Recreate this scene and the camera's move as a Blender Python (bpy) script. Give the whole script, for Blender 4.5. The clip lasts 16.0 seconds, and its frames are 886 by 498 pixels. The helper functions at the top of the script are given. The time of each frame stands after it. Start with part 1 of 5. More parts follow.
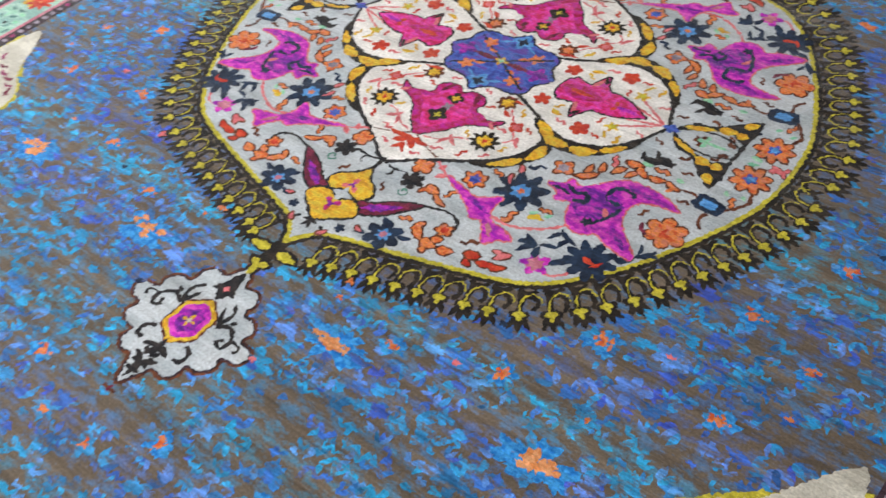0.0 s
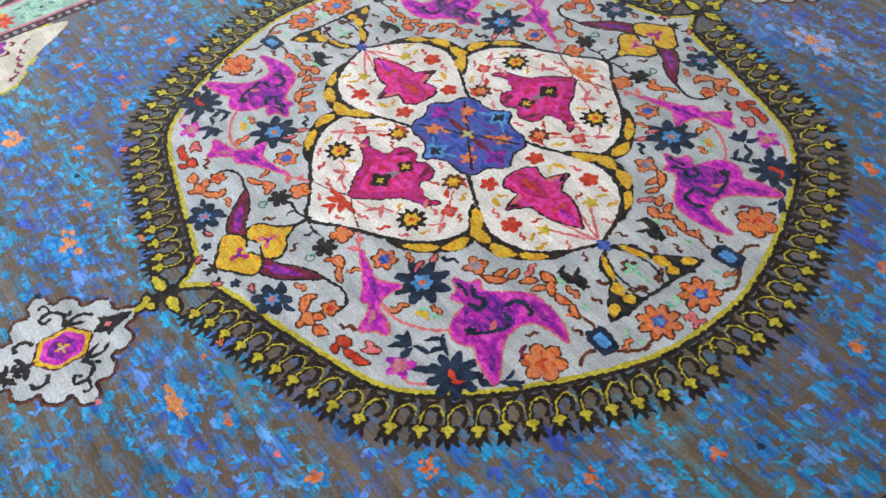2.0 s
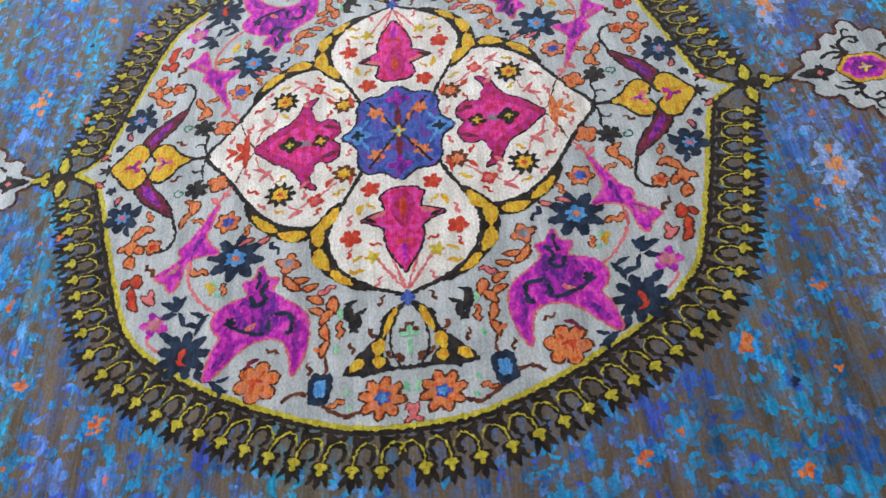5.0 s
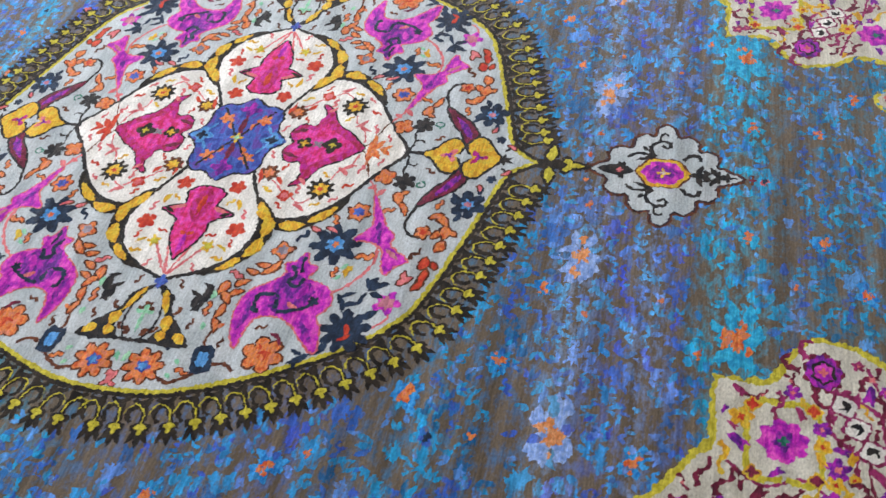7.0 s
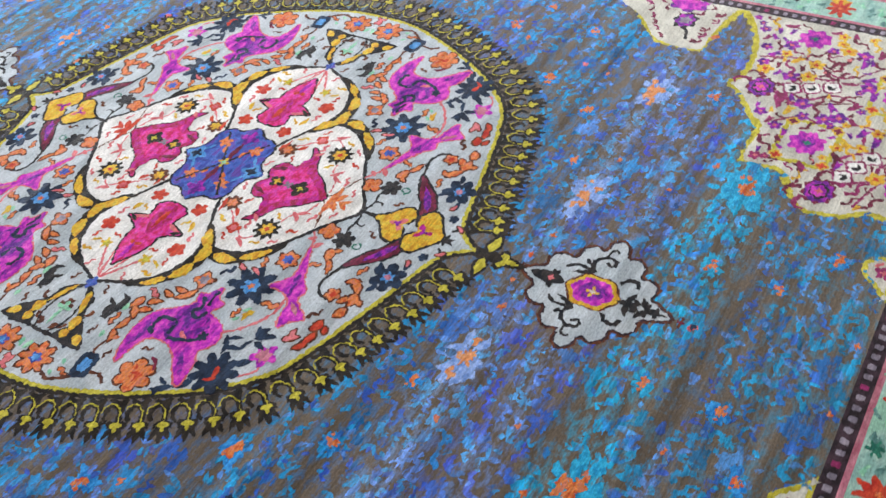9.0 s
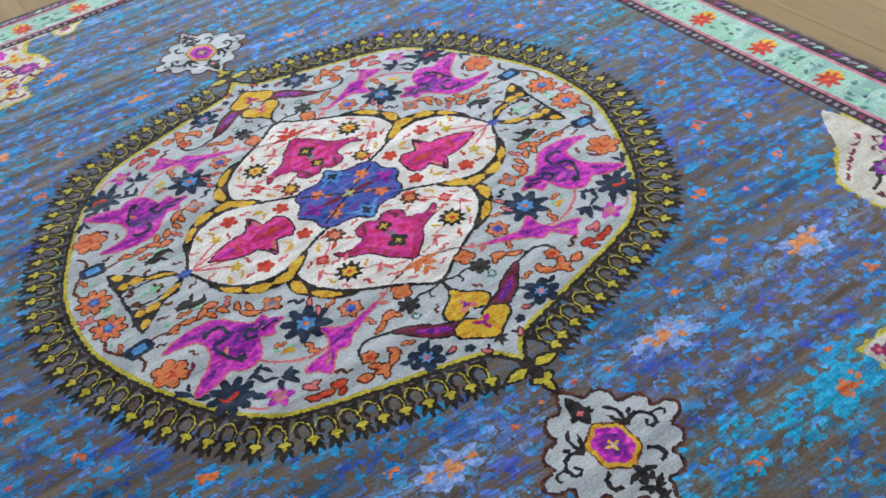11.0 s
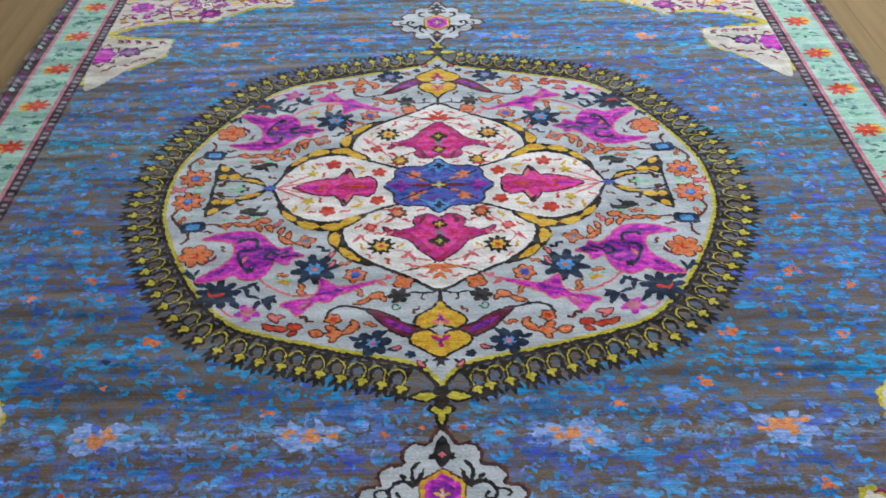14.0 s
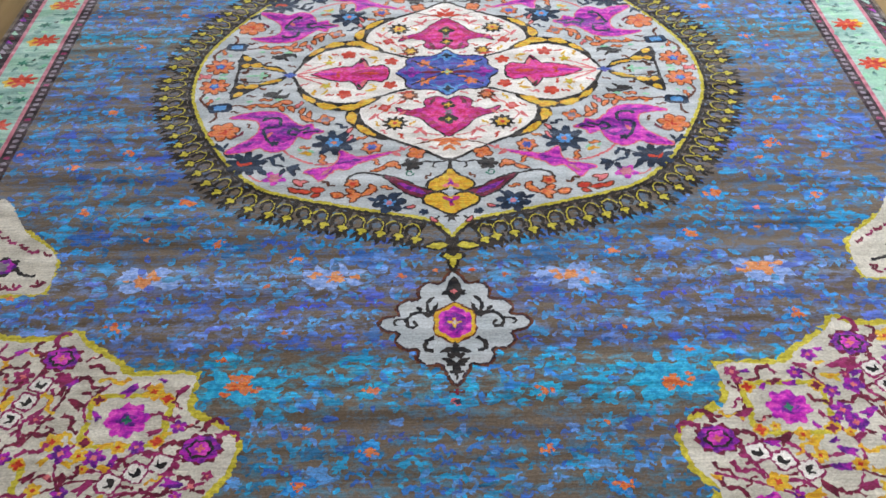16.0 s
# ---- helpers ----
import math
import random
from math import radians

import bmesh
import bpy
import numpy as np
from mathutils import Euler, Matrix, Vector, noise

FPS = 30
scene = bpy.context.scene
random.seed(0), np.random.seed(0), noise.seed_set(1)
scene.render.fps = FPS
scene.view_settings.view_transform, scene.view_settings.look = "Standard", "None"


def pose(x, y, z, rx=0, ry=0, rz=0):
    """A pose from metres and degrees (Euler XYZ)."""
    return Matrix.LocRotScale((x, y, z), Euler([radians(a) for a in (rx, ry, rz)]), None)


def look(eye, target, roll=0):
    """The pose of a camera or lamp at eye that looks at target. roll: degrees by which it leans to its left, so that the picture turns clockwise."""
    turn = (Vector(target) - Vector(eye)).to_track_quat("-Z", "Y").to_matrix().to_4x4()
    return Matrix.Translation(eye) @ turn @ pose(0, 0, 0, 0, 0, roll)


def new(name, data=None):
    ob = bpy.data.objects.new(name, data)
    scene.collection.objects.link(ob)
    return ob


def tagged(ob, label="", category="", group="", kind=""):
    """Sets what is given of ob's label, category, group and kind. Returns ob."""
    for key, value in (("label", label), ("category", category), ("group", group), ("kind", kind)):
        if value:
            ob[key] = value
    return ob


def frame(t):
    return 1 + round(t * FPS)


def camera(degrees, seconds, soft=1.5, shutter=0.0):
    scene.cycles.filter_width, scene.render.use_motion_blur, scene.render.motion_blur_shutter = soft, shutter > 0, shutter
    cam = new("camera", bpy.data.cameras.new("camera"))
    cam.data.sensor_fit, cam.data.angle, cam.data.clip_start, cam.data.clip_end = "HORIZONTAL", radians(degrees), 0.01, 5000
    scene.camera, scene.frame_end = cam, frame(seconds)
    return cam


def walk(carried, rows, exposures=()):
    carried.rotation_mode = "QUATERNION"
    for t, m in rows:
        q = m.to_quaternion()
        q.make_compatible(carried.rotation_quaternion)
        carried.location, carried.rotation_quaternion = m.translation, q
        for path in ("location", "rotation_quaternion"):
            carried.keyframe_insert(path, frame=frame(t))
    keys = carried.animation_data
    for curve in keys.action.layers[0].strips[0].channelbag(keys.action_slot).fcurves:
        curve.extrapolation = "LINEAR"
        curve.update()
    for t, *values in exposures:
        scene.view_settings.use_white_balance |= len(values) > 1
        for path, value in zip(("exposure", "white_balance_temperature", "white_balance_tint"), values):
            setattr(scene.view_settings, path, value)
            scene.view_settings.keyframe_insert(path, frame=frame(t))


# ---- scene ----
cam = camera(49.6, 16.0, 1.5, 0.3)
PATH = [
    (0, (-1.217, 1.559, 1.4), (-0.259, 0.555, -0.039), -6.4),
    (0.5, (-1.358, 1.547, 1.429), (-0.229, 0.697, 0.014), -10.7),
    (1, (-1.372, 1.375, 1.443), (-0.269, 0.525, 0.008), -8.4),
    (1.5, (-1.355, 1.195, 1.467), (-0.273, 0.373, 0.0), -5.0),
    (2, (-1.457, 1.004, 1.473), (-0.285, 0.278, 0.024), -5.7),
    (2.5, (-1.597, 0.818, 1.486), (-0.3, 0.272, 0.064), -7.5),
    (3, (-1.588, 0.633, 1.46), (-0.277, 0.18, 0.019), -7.4),
    (3.2, (-1.556, 0.549, 1.464), (-0.263, 0.159, -0.012), -7.5),
    (5.3, (-1.619, -0.313, 1.493), (-0.347, -0.107, -0.037), -12.2),
    (5.5, (-1.64, -0.411, 1.498), (-0.376, -0.128, -0.025), -13.0),
    (6, (-1.761, -0.694, 1.546), (-0.485, -0.257, 0.069), -12.3),
    (6.5, (-1.751, -0.874, 1.547), (-0.424, -0.502, 0.097), -8.5),
    (7, (-1.636, -1.028, 1.541), (-0.352, -0.613, 0.065), -7.5),
    (7.5, (-1.582, -1.199, 1.546), (-0.328, -0.683, 0.076), -8.6),
    (8, (-1.573, -1.451, 1.558), (-0.323, -0.78, 0.148), -9.1),
    (8.5, (-1.444, -1.563, 1.532), (-0.24, -0.787, 0.136), -8.8),
    (8.7, (-1.371, -1.586, 1.522), (-0.191, -0.78, 0.123), -8.5),
    (10.8, (-0.806, -1.907, 1.532), (-0.048, -0.601, 0.221), -9.1),
    (11, (-0.753, -1.901, 1.544), (-0.051, -0.574, 0.222), -9.0),
    (11.5, (-0.557, -1.987, 1.579), (-0.102, -0.527, 0.291), -10.2),
    (12, (-0.368, -2.076, 1.584), (-0.129, -0.531, 0.336), -9.4),
    (12.5, (-0.233, -2.003, 1.568), (-0.132, -0.436, 0.328), -7.6),
    (13, (-0.093, -2.011, 1.569), (-0.133, -0.442, 0.329), -6.6),
    (13.5, (0.037, -2.116, 1.569), (-0.066, -0.554, 0.324), -5.1),
    (14, (0.016, -2.196, 1.56), (0.01, -0.646, 0.296), -1.3),
    (14.5, (-0.08, -2.288, 1.549), (0.008, -0.761, 0.26), 1.2),
    (15, (-0.084, -2.361, 1.536), (-0.002, -0.849, 0.229), 1.1),
    (15.5, (-0.041, -2.446, 1.537), (-0.009, -0.943, 0.218), 0.8),
    (16, (-0.022, -2.513, 1.528), (-0.023, -1.021, 0.197), -1.2),
]
EXPOSURES = [(0.0, 0.06, 6750, 10), (1.5, 0.08, 6650, 10), (3.0, 0.02, 6500, 10), (5.5, 0.02, 6500, 10), (7.0, 0.24, 6500, 10), (8.5, 0.28, 6450, 10), (11.0, 0.0, 6200, 9),
             (12.5, -0.14, 6200, 9), (13.5, -0.14, 6200, 9), (14.5, -0.02, 6200, 9), (15.5, 0.14, 6450, 10), (16.0, 0.22, 6500, 11)]
walk(cam, [(t, look(eye, target, roll)) for t, eye, target, roll in PATH], EXPOSURES)


# ---- world and light ----
world = bpy.data.worlds.new("sky")
scene.world = world
world.use_nodes = True
wt = world.node_tree
sky = wt.nodes.new("ShaderNodeTexSky")
sky.sky_type, sky.sun_disc = "NISHITA", False
sky.sun_elevation, sky.sun_rotation = radians(48), radians(35)
back = wt.nodes["Background"]
back.inputs["Strength"].default_value = 0.12
wt.links.new(sky.outputs[0], back.inputs["Color"])


def assumed_window_lamp(name, eye, target, w, h, power, tone):
    lamp = bpy.data.lights.new(name, "AREA")
    lamp.shape, lamp.size, lamp.size_y = "RECTANGLE", w, h
    lamp.energy, lamp.color = power, tone
    ob = new(name, lamp)
    ob.matrix_world = look(eye, target)
    return ob


# Two added area lamps light the room; the windows behind them are assumed.
assumed_window_lamp("assumed_window_lamp_north", (0.4, 4.42, 1.75), (0.0, 0.0, 0.9), 3.6, 1.7, 145, (0.91, 0.96, 1.0))
assumed_window_lamp("assumed_window_lamp_east", (4.42, 0.4, 1.75), (0.0, 0.2, 0.9), 3.6, 1.7, 200, (0.91, 0.96, 1.0))


# ---- materials ----
def nodes_of(name):
    m = bpy.data.materials.new(name)
    m.use_nodes = True
    return m, m.node_tree.nodes, m.node_tree.links, m.node_tree.nodes["Principled BSDF"]


def stretched_noise(n, l, sx, sy, detail=3.0, rough=0.6, shift=0.0):
    geo = n.new("ShaderNodeNewGeometry")
    mp = n.new("ShaderNodeMapping")
    mp.inputs["Scale"].default_value = (sx, sy, 1.0)
    mp.inputs["Location"].default_value = (shift, shift * 1.7, 0)
    l.new(geo.outputs["Position"], mp.inputs["Vector"])
    tex = n.new("ShaderNodeTexNoise")
    tex.inputs["Scale"].default_value = 1.0
    tex.inputs["Detail"].default_value = detail
    tex.inputs["Roughness"].default_value = rough
    l.new(mp.outputs[0], tex.inputs["Vector"])
    return tex.outputs["Fac"]


def ramp(n, l, fac, stops, mode="LINEAR"):
    r = n.new("ShaderNodeValToRGB")
    r.color_ramp.interpolation = mode
    e = r.color_ramp.elements
    while len(e) < len(stops):
        e.new(0.5)
    for k, (p, c) in enumerate(stops):
        e[k].position = p
        e[k].color = (*c, 1.0)
    l.new(fac, r.inputs["Fac"])
    return r.outputs["Color"]


def mix(n, l, fac, a, b, how="MIX"):
    m = n.new("ShaderNodeMix")
    m.data_type, m.blend_type = "RGBA", how
    if isinstance(fac, float):
        m.inputs[0].default_value = fac
    else:
        l.new(fac, m.inputs[0])
    for sock, v in ((m.inputs[6], a), (m.inputs[7], b)):
        if isinstance(v, tuple):
            sock.default_value = (*v, 1.0)
        else:
            l.new(v, sock)
    return m.outputs[2]


def pile_finish(n, l, p, colour, wear=0.35):
    """Knot-scale mottling, weft streaks, pile relief and the dull sheen of wool."""
    fine = stretched_noise(n, l, 150, 240, 3.0, 0.75, 3.1)
    streak = stretched_noise(n, l, 9, 190, 3.0, 0.65, 7.7)
    tone = ramp(n, l, fine, [(0.25, (0.58, 0.58, 0.58)), (0.75, (1.36, 1.36, 1.36))])
    tone2 = ramp(n, l, streak, [(0.3, (1 - wear, 1 - wear, 1 - wear)), (0.7, (1 + wear * 0.5, 1 + wear * 0.5, 1 + wear * 0.5))])
    c = mix(n, l, 1.0, colour, tone, "MULTIPLY")
    c = mix(n, l, 1.0, c, tone2, "MULTIPLY")
    l.new(c, p.inputs["Base Color"])
    p.inputs["Roughness"].default_value = 0.85
    p.inputs["Specular IOR Level"].default_value = 0.12
    p.inputs["Sheen Weight"].default_value = 0.32
    p.inputs["Sheen Roughness"].default_value = 0.35
    b = n.new("ShaderNodeBump")
    b.inputs["Strength"].default_value = 0.5
    b.inputs["Distance"].default_value = 0.003
    l.new(fine, b.inputs["Height"])
    b2 = n.new("ShaderNodeBump")
    b2.inputs["Strength"].default_value = 0.42
    b2.inputs["Distance"].default_value = 0.08
    l.new(stretched_noise(n, l, 1.1, 9, 2.0, 0.5, 1.3), b2.inputs["Height"])
    l.new(b.outputs[0], b2.inputs["Normal"])
    l.new(b2.outputs[0], p.inputs["Normal"])


def wool(name, a, b, c=None, scale=28.0, lo=0.41, hi=0.59, wear=0.3):
    """Dyed wool that wanders between two or three shades."""
    m, n, l, p = nodes_of(name)
    f = stretched_noise(n, l, scale, scale * 1.3, 3.0, 0.6, scale)
    stops = [(lo, a), (hi, b)] if c is None else [(lo, a), ((lo + hi) / 2, b), (hi, c)]
    pile_finish(n, l, p, ramp(n, l, f, stops), wear)
    return m


GREY = wool("silver_grey_wool", (0.41, 0.45, 0.49), (0.52, 0.55, 0.59), scale=9, wear=0.2)
IVORY = wool("ivory_wool", (0.66, 0.63, 0.61), (0.83, 0.79, 0.77), scale=12, wear=0.15)
CREAM = wool("cream_wool", (0.48, 0.45, 0.39), (0.64, 0.605, 0.535), scale=12, wear=0.2)
BLACK = wool("black_wool", (0.010, 0.010, 0.014), (0.035, 0.028, 0.028), scale=40)
UMBER = wool("umber_wool", (0.012, 0.009, 0.008), (0.034, 0.024, 0.018), scale=30)
NAVY = wool("navy_wool", (0.008, 0.014, 0.035), (0.02, 0.04, 0.085), scale=30)
YELLOW = wool("yellow_wool", (0.60, 0.28, 0.02), (0.74, 0.44, 0.03), (0.66, 0.46, 0.05), scale=45)
LEMON = wool("lemon_wool", (0.42, 0.36, 0.025), (0.62, 0.53, 0.06), scale=60)
MAGENTA = wool("magenta_wool", (0.30, 0.012, 0.36), (0.56, 0.02, 0.46), (0.72, 0.08, 0.52), scale=42)
PURPLE = wool("purple_wool", (0.09, 0.012, 0.20), (0.22, 0.02, 0.34), (0.44, 0.02, 0.40), scale=48)
CRIMSON = wool("crimson_wool", (0.34, 0.012, 0.06), (0.50, 0.02, 0.16), (0.50, 0.02, 0.30), scale=44)
WINE = wool("wine_wool", (0.10, 0.012, 0.03), (0.22, 0.02, 0.06), scale=40)
ROSE = wool("rose_wool", (0.62, 0.12, 0.14), (0.72, 0.20, 0.22), scale=40)
RED = wool("red_wool", (0.46, 0.025, 0.015), (0.62, 0.07, 0.03), scale=40)
ORANGE = wool("orange_wool", (0.60, 0.10, 0.03), (0.74, 0.24, 0.06), (0.62, 0.19, 0.12), scale=60)
RUST = wool("rust_wool", (0.07, 0.02, 0.012), (0.17, 0.05, 0.02), scale=40)
INDIGO = wool("indigo_wool", (0.035, 0.055, 0.30), (0.06, 0.14, 0.52), (0.12, 0.06, 0.36), scale=26)
HOTPINK = wool("hot_pink_wool", (0.54, 0.015, 0.10), (0.70, 0.03, 0.25), (0.70, 0.06, 0.40), scale=40)
SKYBLUE = wool("sky_blue_wool", (0.05, 0.22, 0.55), (0.12, 0.34, 0.70), scale=40)
MINT = wool("mint_wool", (0.20, 0.52, 0.34), (0.36, 0.66, 0.44), scale=40)
PERIWINKLE = wool("periwinkle_wool", (0.17, 0.30, 0.70), (0.36, 0.50, 0.88), scale=60)
CYAN = wool("cyan_wool", (0.015, 0.27, 0.54), (0.04, 0.46, 0.74), scale=60)
AZURE = wool("azure_wool", (0.01, 0.16, 0.52), (0.05, 0.34, 0.76), scale=60)
APRICOT = wool("apricot_wool", (0.66, 0.22, 0.07), (0.78, 0.36, 0.17), scale=60)
AQUA = wool("aqua_wool", (0.24, 0.42, 0.38), (0.38, 0.56, 0.50), (0.29, 0.52, 0.40), scale=9)
TEALGREY = wool("grey_teal_wool", (0.07, 0.17, 0.16), (0.16, 0.32, 0.29), scale=40)
FOREST = wool("forest_green_wool", (0.015, 0.12, 0.09), (0.04, 0.24, 0.16), scale=40)
PINK = wool("pink_wool", (0.44, 0.12, 0.18), (0.56, 0.22, 0.28), scale=30)
LILAC = wool("lilac_grey_wool", (0.19, 0.16, 0.21), (0.33, 0.28, 0.34), scale=30)
BERRY = wool("berry_wool", (0.20, 0.018, 0.07), (0.34, 0.03, 0.15), scale=40)
PLUM = wool("plum_black_wool", (0.020, 0.012, 0.016), (0.060, 0.032, 0.046), scale=30)
BROWN = wool("brown_wool", (0.095, 0.068, 0.048), (0.16, 0.118, 0.085), scale=12)


BANDS = [
    (0.00, (0.030, 0.242, 0.387)), (0.055, (0.030, 0.242, 0.414)), (0.085, (0.059, 0.143, 0.276)), (0.112, (0.030, 0.440, 0.682)), (0.138, (0.020, 0.440, 0.700)),
    (0.155, (0.040, 0.121, 0.479)), (0.175, (0.198, 0.363, 0.737)), (0.197, (0.040, 0.110, 0.516)), (0.22, (0.257, 0.440, 0.792)),
    (0.245, (0.020, 0.176, 0.461)), (0.30, (0.020, 0.209, 0.443)), (0.345, (0.030, 0.132, 0.332)), (0.38, (0.069, 0.165, 0.535)), (0.43, (0.030, 0.198, 0.479)),
    (0.47, (0.059, 0.143, 0.424)), (0.52, (0.020, 0.220, 0.443)), (0.575, (0.030, 0.330, 0.479)), (0.61, (0.050, 0.154, 0.498)), (0.66, (0.020, 0.220, 0.479)),
    (0.715, (0.050, 0.143, 0.479)), (0.745, (0.040, 0.374, 0.590)), (0.775, (0.079, 0.198, 0.590)), (0.81, (0.030, 0.220, 0.479)), (0.86, (0.030, 0.330, 0.553)),
    (0.905, (0.079, 0.176, 0.506)), (0.95, (0.030, 0.286, 0.461)), (1.0, (0.040, 0.198, 0.387)),
]


def band_colour(n, l):
    """The blue of the dye lot: it changes in bands along the carpet's length."""
    geo = n.new("ShaderNodeNewGeometry")
    sep = n.new("ShaderNodeSeparateXYZ")
    l.new(geo.outputs["Position"], sep.inputs[0])
    wob = stretched_noise(n, l, 3.5, 14, 3.0, 0.6, 4.0)
    a = n.new("ShaderNodeMath")
    a.operation = "MULTIPLY_ADD"
    l.new(wob, a.inputs[0])
    a.inputs[1].default_value = 0.036
    a.inputs[2].default_value = -0.018
    b = n.new("ShaderNodeMath")
    b.operation = "MULTIPLY_ADD"
    l.new(sep.outputs["Y"], b.inputs[0])
    b.inputs[1].default_value = 1 / 3.2
    l.new(a.outputs[0], b.inputs[2])
    c = n.new("ShaderNodeMath")
    c.operation = "ADD"
    l.new(b.outputs[0], c.inputs[0])
    c.inputs[1].default_value = 0.5
    return ramp(n, l, c.outputs[0], BANDS)


def field_brown(n, l):
    return ramp(n, l, stretched_noise(n, l, 2.2, 26, 3.0, 0.6, 2.0), [(0.30, (0.104, 0.077, 0.056)), (0.5, (0.146, 0.110, 0.081)), (0.70, (0.186, 0.143, 0.108))])


def blue_wool(name):
    m, n, l, p = nodes_of(name)
    geo = n.new("ShaderNodeNewGeometry")
    dye = ramp(n, l, geo.outputs["Random Per Island"], [(0.0, (0.008, 0.25, 0.66)), (0.24, (0.03, 0.055, 0.50)), (0.40, (0.015, 0.36, 0.72)), (0.60, (0.01, 0.10, 0.24)), (0.72, (0.15, 0.36, 0.84)), (0.88, (0.05, 0.12, 0.62))], "CONSTANT")
    c = mix(n, l, 0.52, band_colour(n, l), dye)
    hue = n.new("ShaderNodeHueSaturation")
    mr = n.new("ShaderNodeMapRange")
    mr.inputs["To Min"].default_value, mr.inputs["To Max"].default_value = 0.485, 0.515
    l.new(geo.outputs["Random Per Island"], mr.inputs["Value"])
    l.new(mr.outputs[0], hue.inputs["Hue"])
    mv = n.new("ShaderNodeMapRange")
    mv.inputs["To Min"].default_value, mv.inputs["To Max"].default_value = 0.55, 1.50
    l.new(stretched_noise(n, l, 16, 60, 3.0, 0.6, 9.0), mv.inputs["Value"])
    mv.inputs["From Min"].default_value, mv.inputs["From Max"].default_value = 0.3, 0.7
    l.new(mv.outputs[0], hue.inputs["Value"])
    l.new(c, hue.inputs["Color"])
    worn = ramp(n, l, stretched_noise(n, l, 30, 62, 4.0, 0.7, 11.0), [(0.38, (0.9, 0.9, 0.9)), (0.50, (0, 0, 0))])
    pile_finish(n, l, p, mix(n, l, worn, hue.outputs[0], field_brown(n, l)), 0.35)
    return m


BLUES = blue_wool("banded_blue_wool")


def field_wool():
    m, n, l, p = nodes_of("brown_field_wool")
    blue = band_colour(n, l)
    brown = field_brown(n, l)
    f = stretched_noise(n, l, 24, 44, 4.0, 0.7, 5.0)
    fac = ramp(n, l, f, [(0.47, (0, 0, 0)), (0.62, (0.55, 0.55, 0.55))])
    pile_finish(n, l, p, mix(n, l, fac, brown, blue), 0.3)
    return m


FIELD = field_wool()


def plain(name, a, b, scale, rough, bump=0.1):
    m, n, l, p = nodes_of(name)
    f = stretched_noise(n, l, scale, scale, 5.0, 0.6, 0.3)
    l.new(ramp(n, l, f, [(0.35, a), (0.65, b)]), p.inputs["Base Color"])
    p.inputs["Roughness"].default_value = rough
    bp = n.new("ShaderNodeBump")
    bp.inputs["Strength"].default_value = bump
    bp.inputs["Distance"].default_value = 0.002
    l.new(stretched_noise(n, l, scale * 30, scale * 30, 3.0, 0.6, 2.3), bp.inputs["Height"])
    l.new(bp.outputs[0], p.inputs["Normal"])
    return m


FLOOR = plain("tan_floor", (0.24, 0.165, 0.08), (0.33, 0.235, 0.125), 2.2, 0.55)


def board_wood():
    m, n, l, p = nodes_of("tan_board")
    grain = ramp(n, l, stretched_noise(n, l, 26, 1.6, 5.0, 0.6, 0.3), [(0.3, (0.195, 0.128, 0.052)), (0.7, (0.245, 0.165, 0.072))])
    info, geo, add = n.new("ShaderNodeObjectInfo"), n.new("ShaderNodeNewGeometry"), n.new("ShaderNodeMath")
    l.new(info.outputs["Random"], add.inputs[0])
    l.new(geo.outputs["Random Per Island"], add.inputs[1])
    tone = n.new("ShaderNodeMapRange")
    tone.inputs["From Max"].default_value = 2.0
    tone.inputs["To Min"].default_value, tone.inputs["To Max"].default_value = 0.93, 1.05
    l.new(add.outputs[0], tone.inputs["Value"])
    hue = n.new("ShaderNodeHueSaturation")
    l.new(tone.outputs[0], hue.inputs["Value"])
    l.new(grain, hue.inputs["Color"])
    l.new(hue.outputs[0], p.inputs["Base Color"])
    p.inputs["Roughness"].default_value = 0.75
    p.inputs["Specular IOR Level"].default_value = 0.25
    b = n.new("ShaderNodeBump")
    b.inputs["Strength"].default_value, b.inputs["Distance"].default_value = 0.15, 0.001
    l.new(stretched_noise(n, l, 220, 14, 3.0, 0.6, 4.0), b.inputs["Height"])
    l.new(b.outputs[0], p.inputs["Normal"])
    return m


BOARD = board_wood()
PAINT = plain("white_wall_paint", (0.76, 0.75, 0.72), (0.80, 0.79, 0.77), 1.5, 0.8)


# ---- mesh helpers ----
from mathutils.geometry import delaunay_2d_cdt


def part(name, bm, material, parent=None, label=""):
    me = bpy.data.meshes.new(name)
    bm.to_mesh(me)
    bm.free()
    for m in material if isinstance(material, (list, tuple)) else [material]:
        me.materials.append(m)
    ob = new(name, me)
    ob.parent = parent
    return tagged(ob, label)


def box(bm, x0, x1, y0, y1, z0, z1):
    m = Matrix.LocRotScale(((x0 + x1) / 2, (y0 + y1) / 2, (z0 + z1) / 2), None, (x1 - x0, y1 - y0, z1 - z0))
    bmesh.ops.create_cube(bm, size=1.0, matrix=m)


SOLID = {"petal", "palmette", "centre_flower", "crescent_leaf", "large_palmette", "bird_blossom", "rosette", "ray_ring", "leaf", "lotus", "vine", "bud", "cartouche", "horn_leaf", "double_tulip", "spear_vase", "scroll", "blossom"}
OCCUPIED = []
STEP = 0.00035  # height of one layer of pile over the next


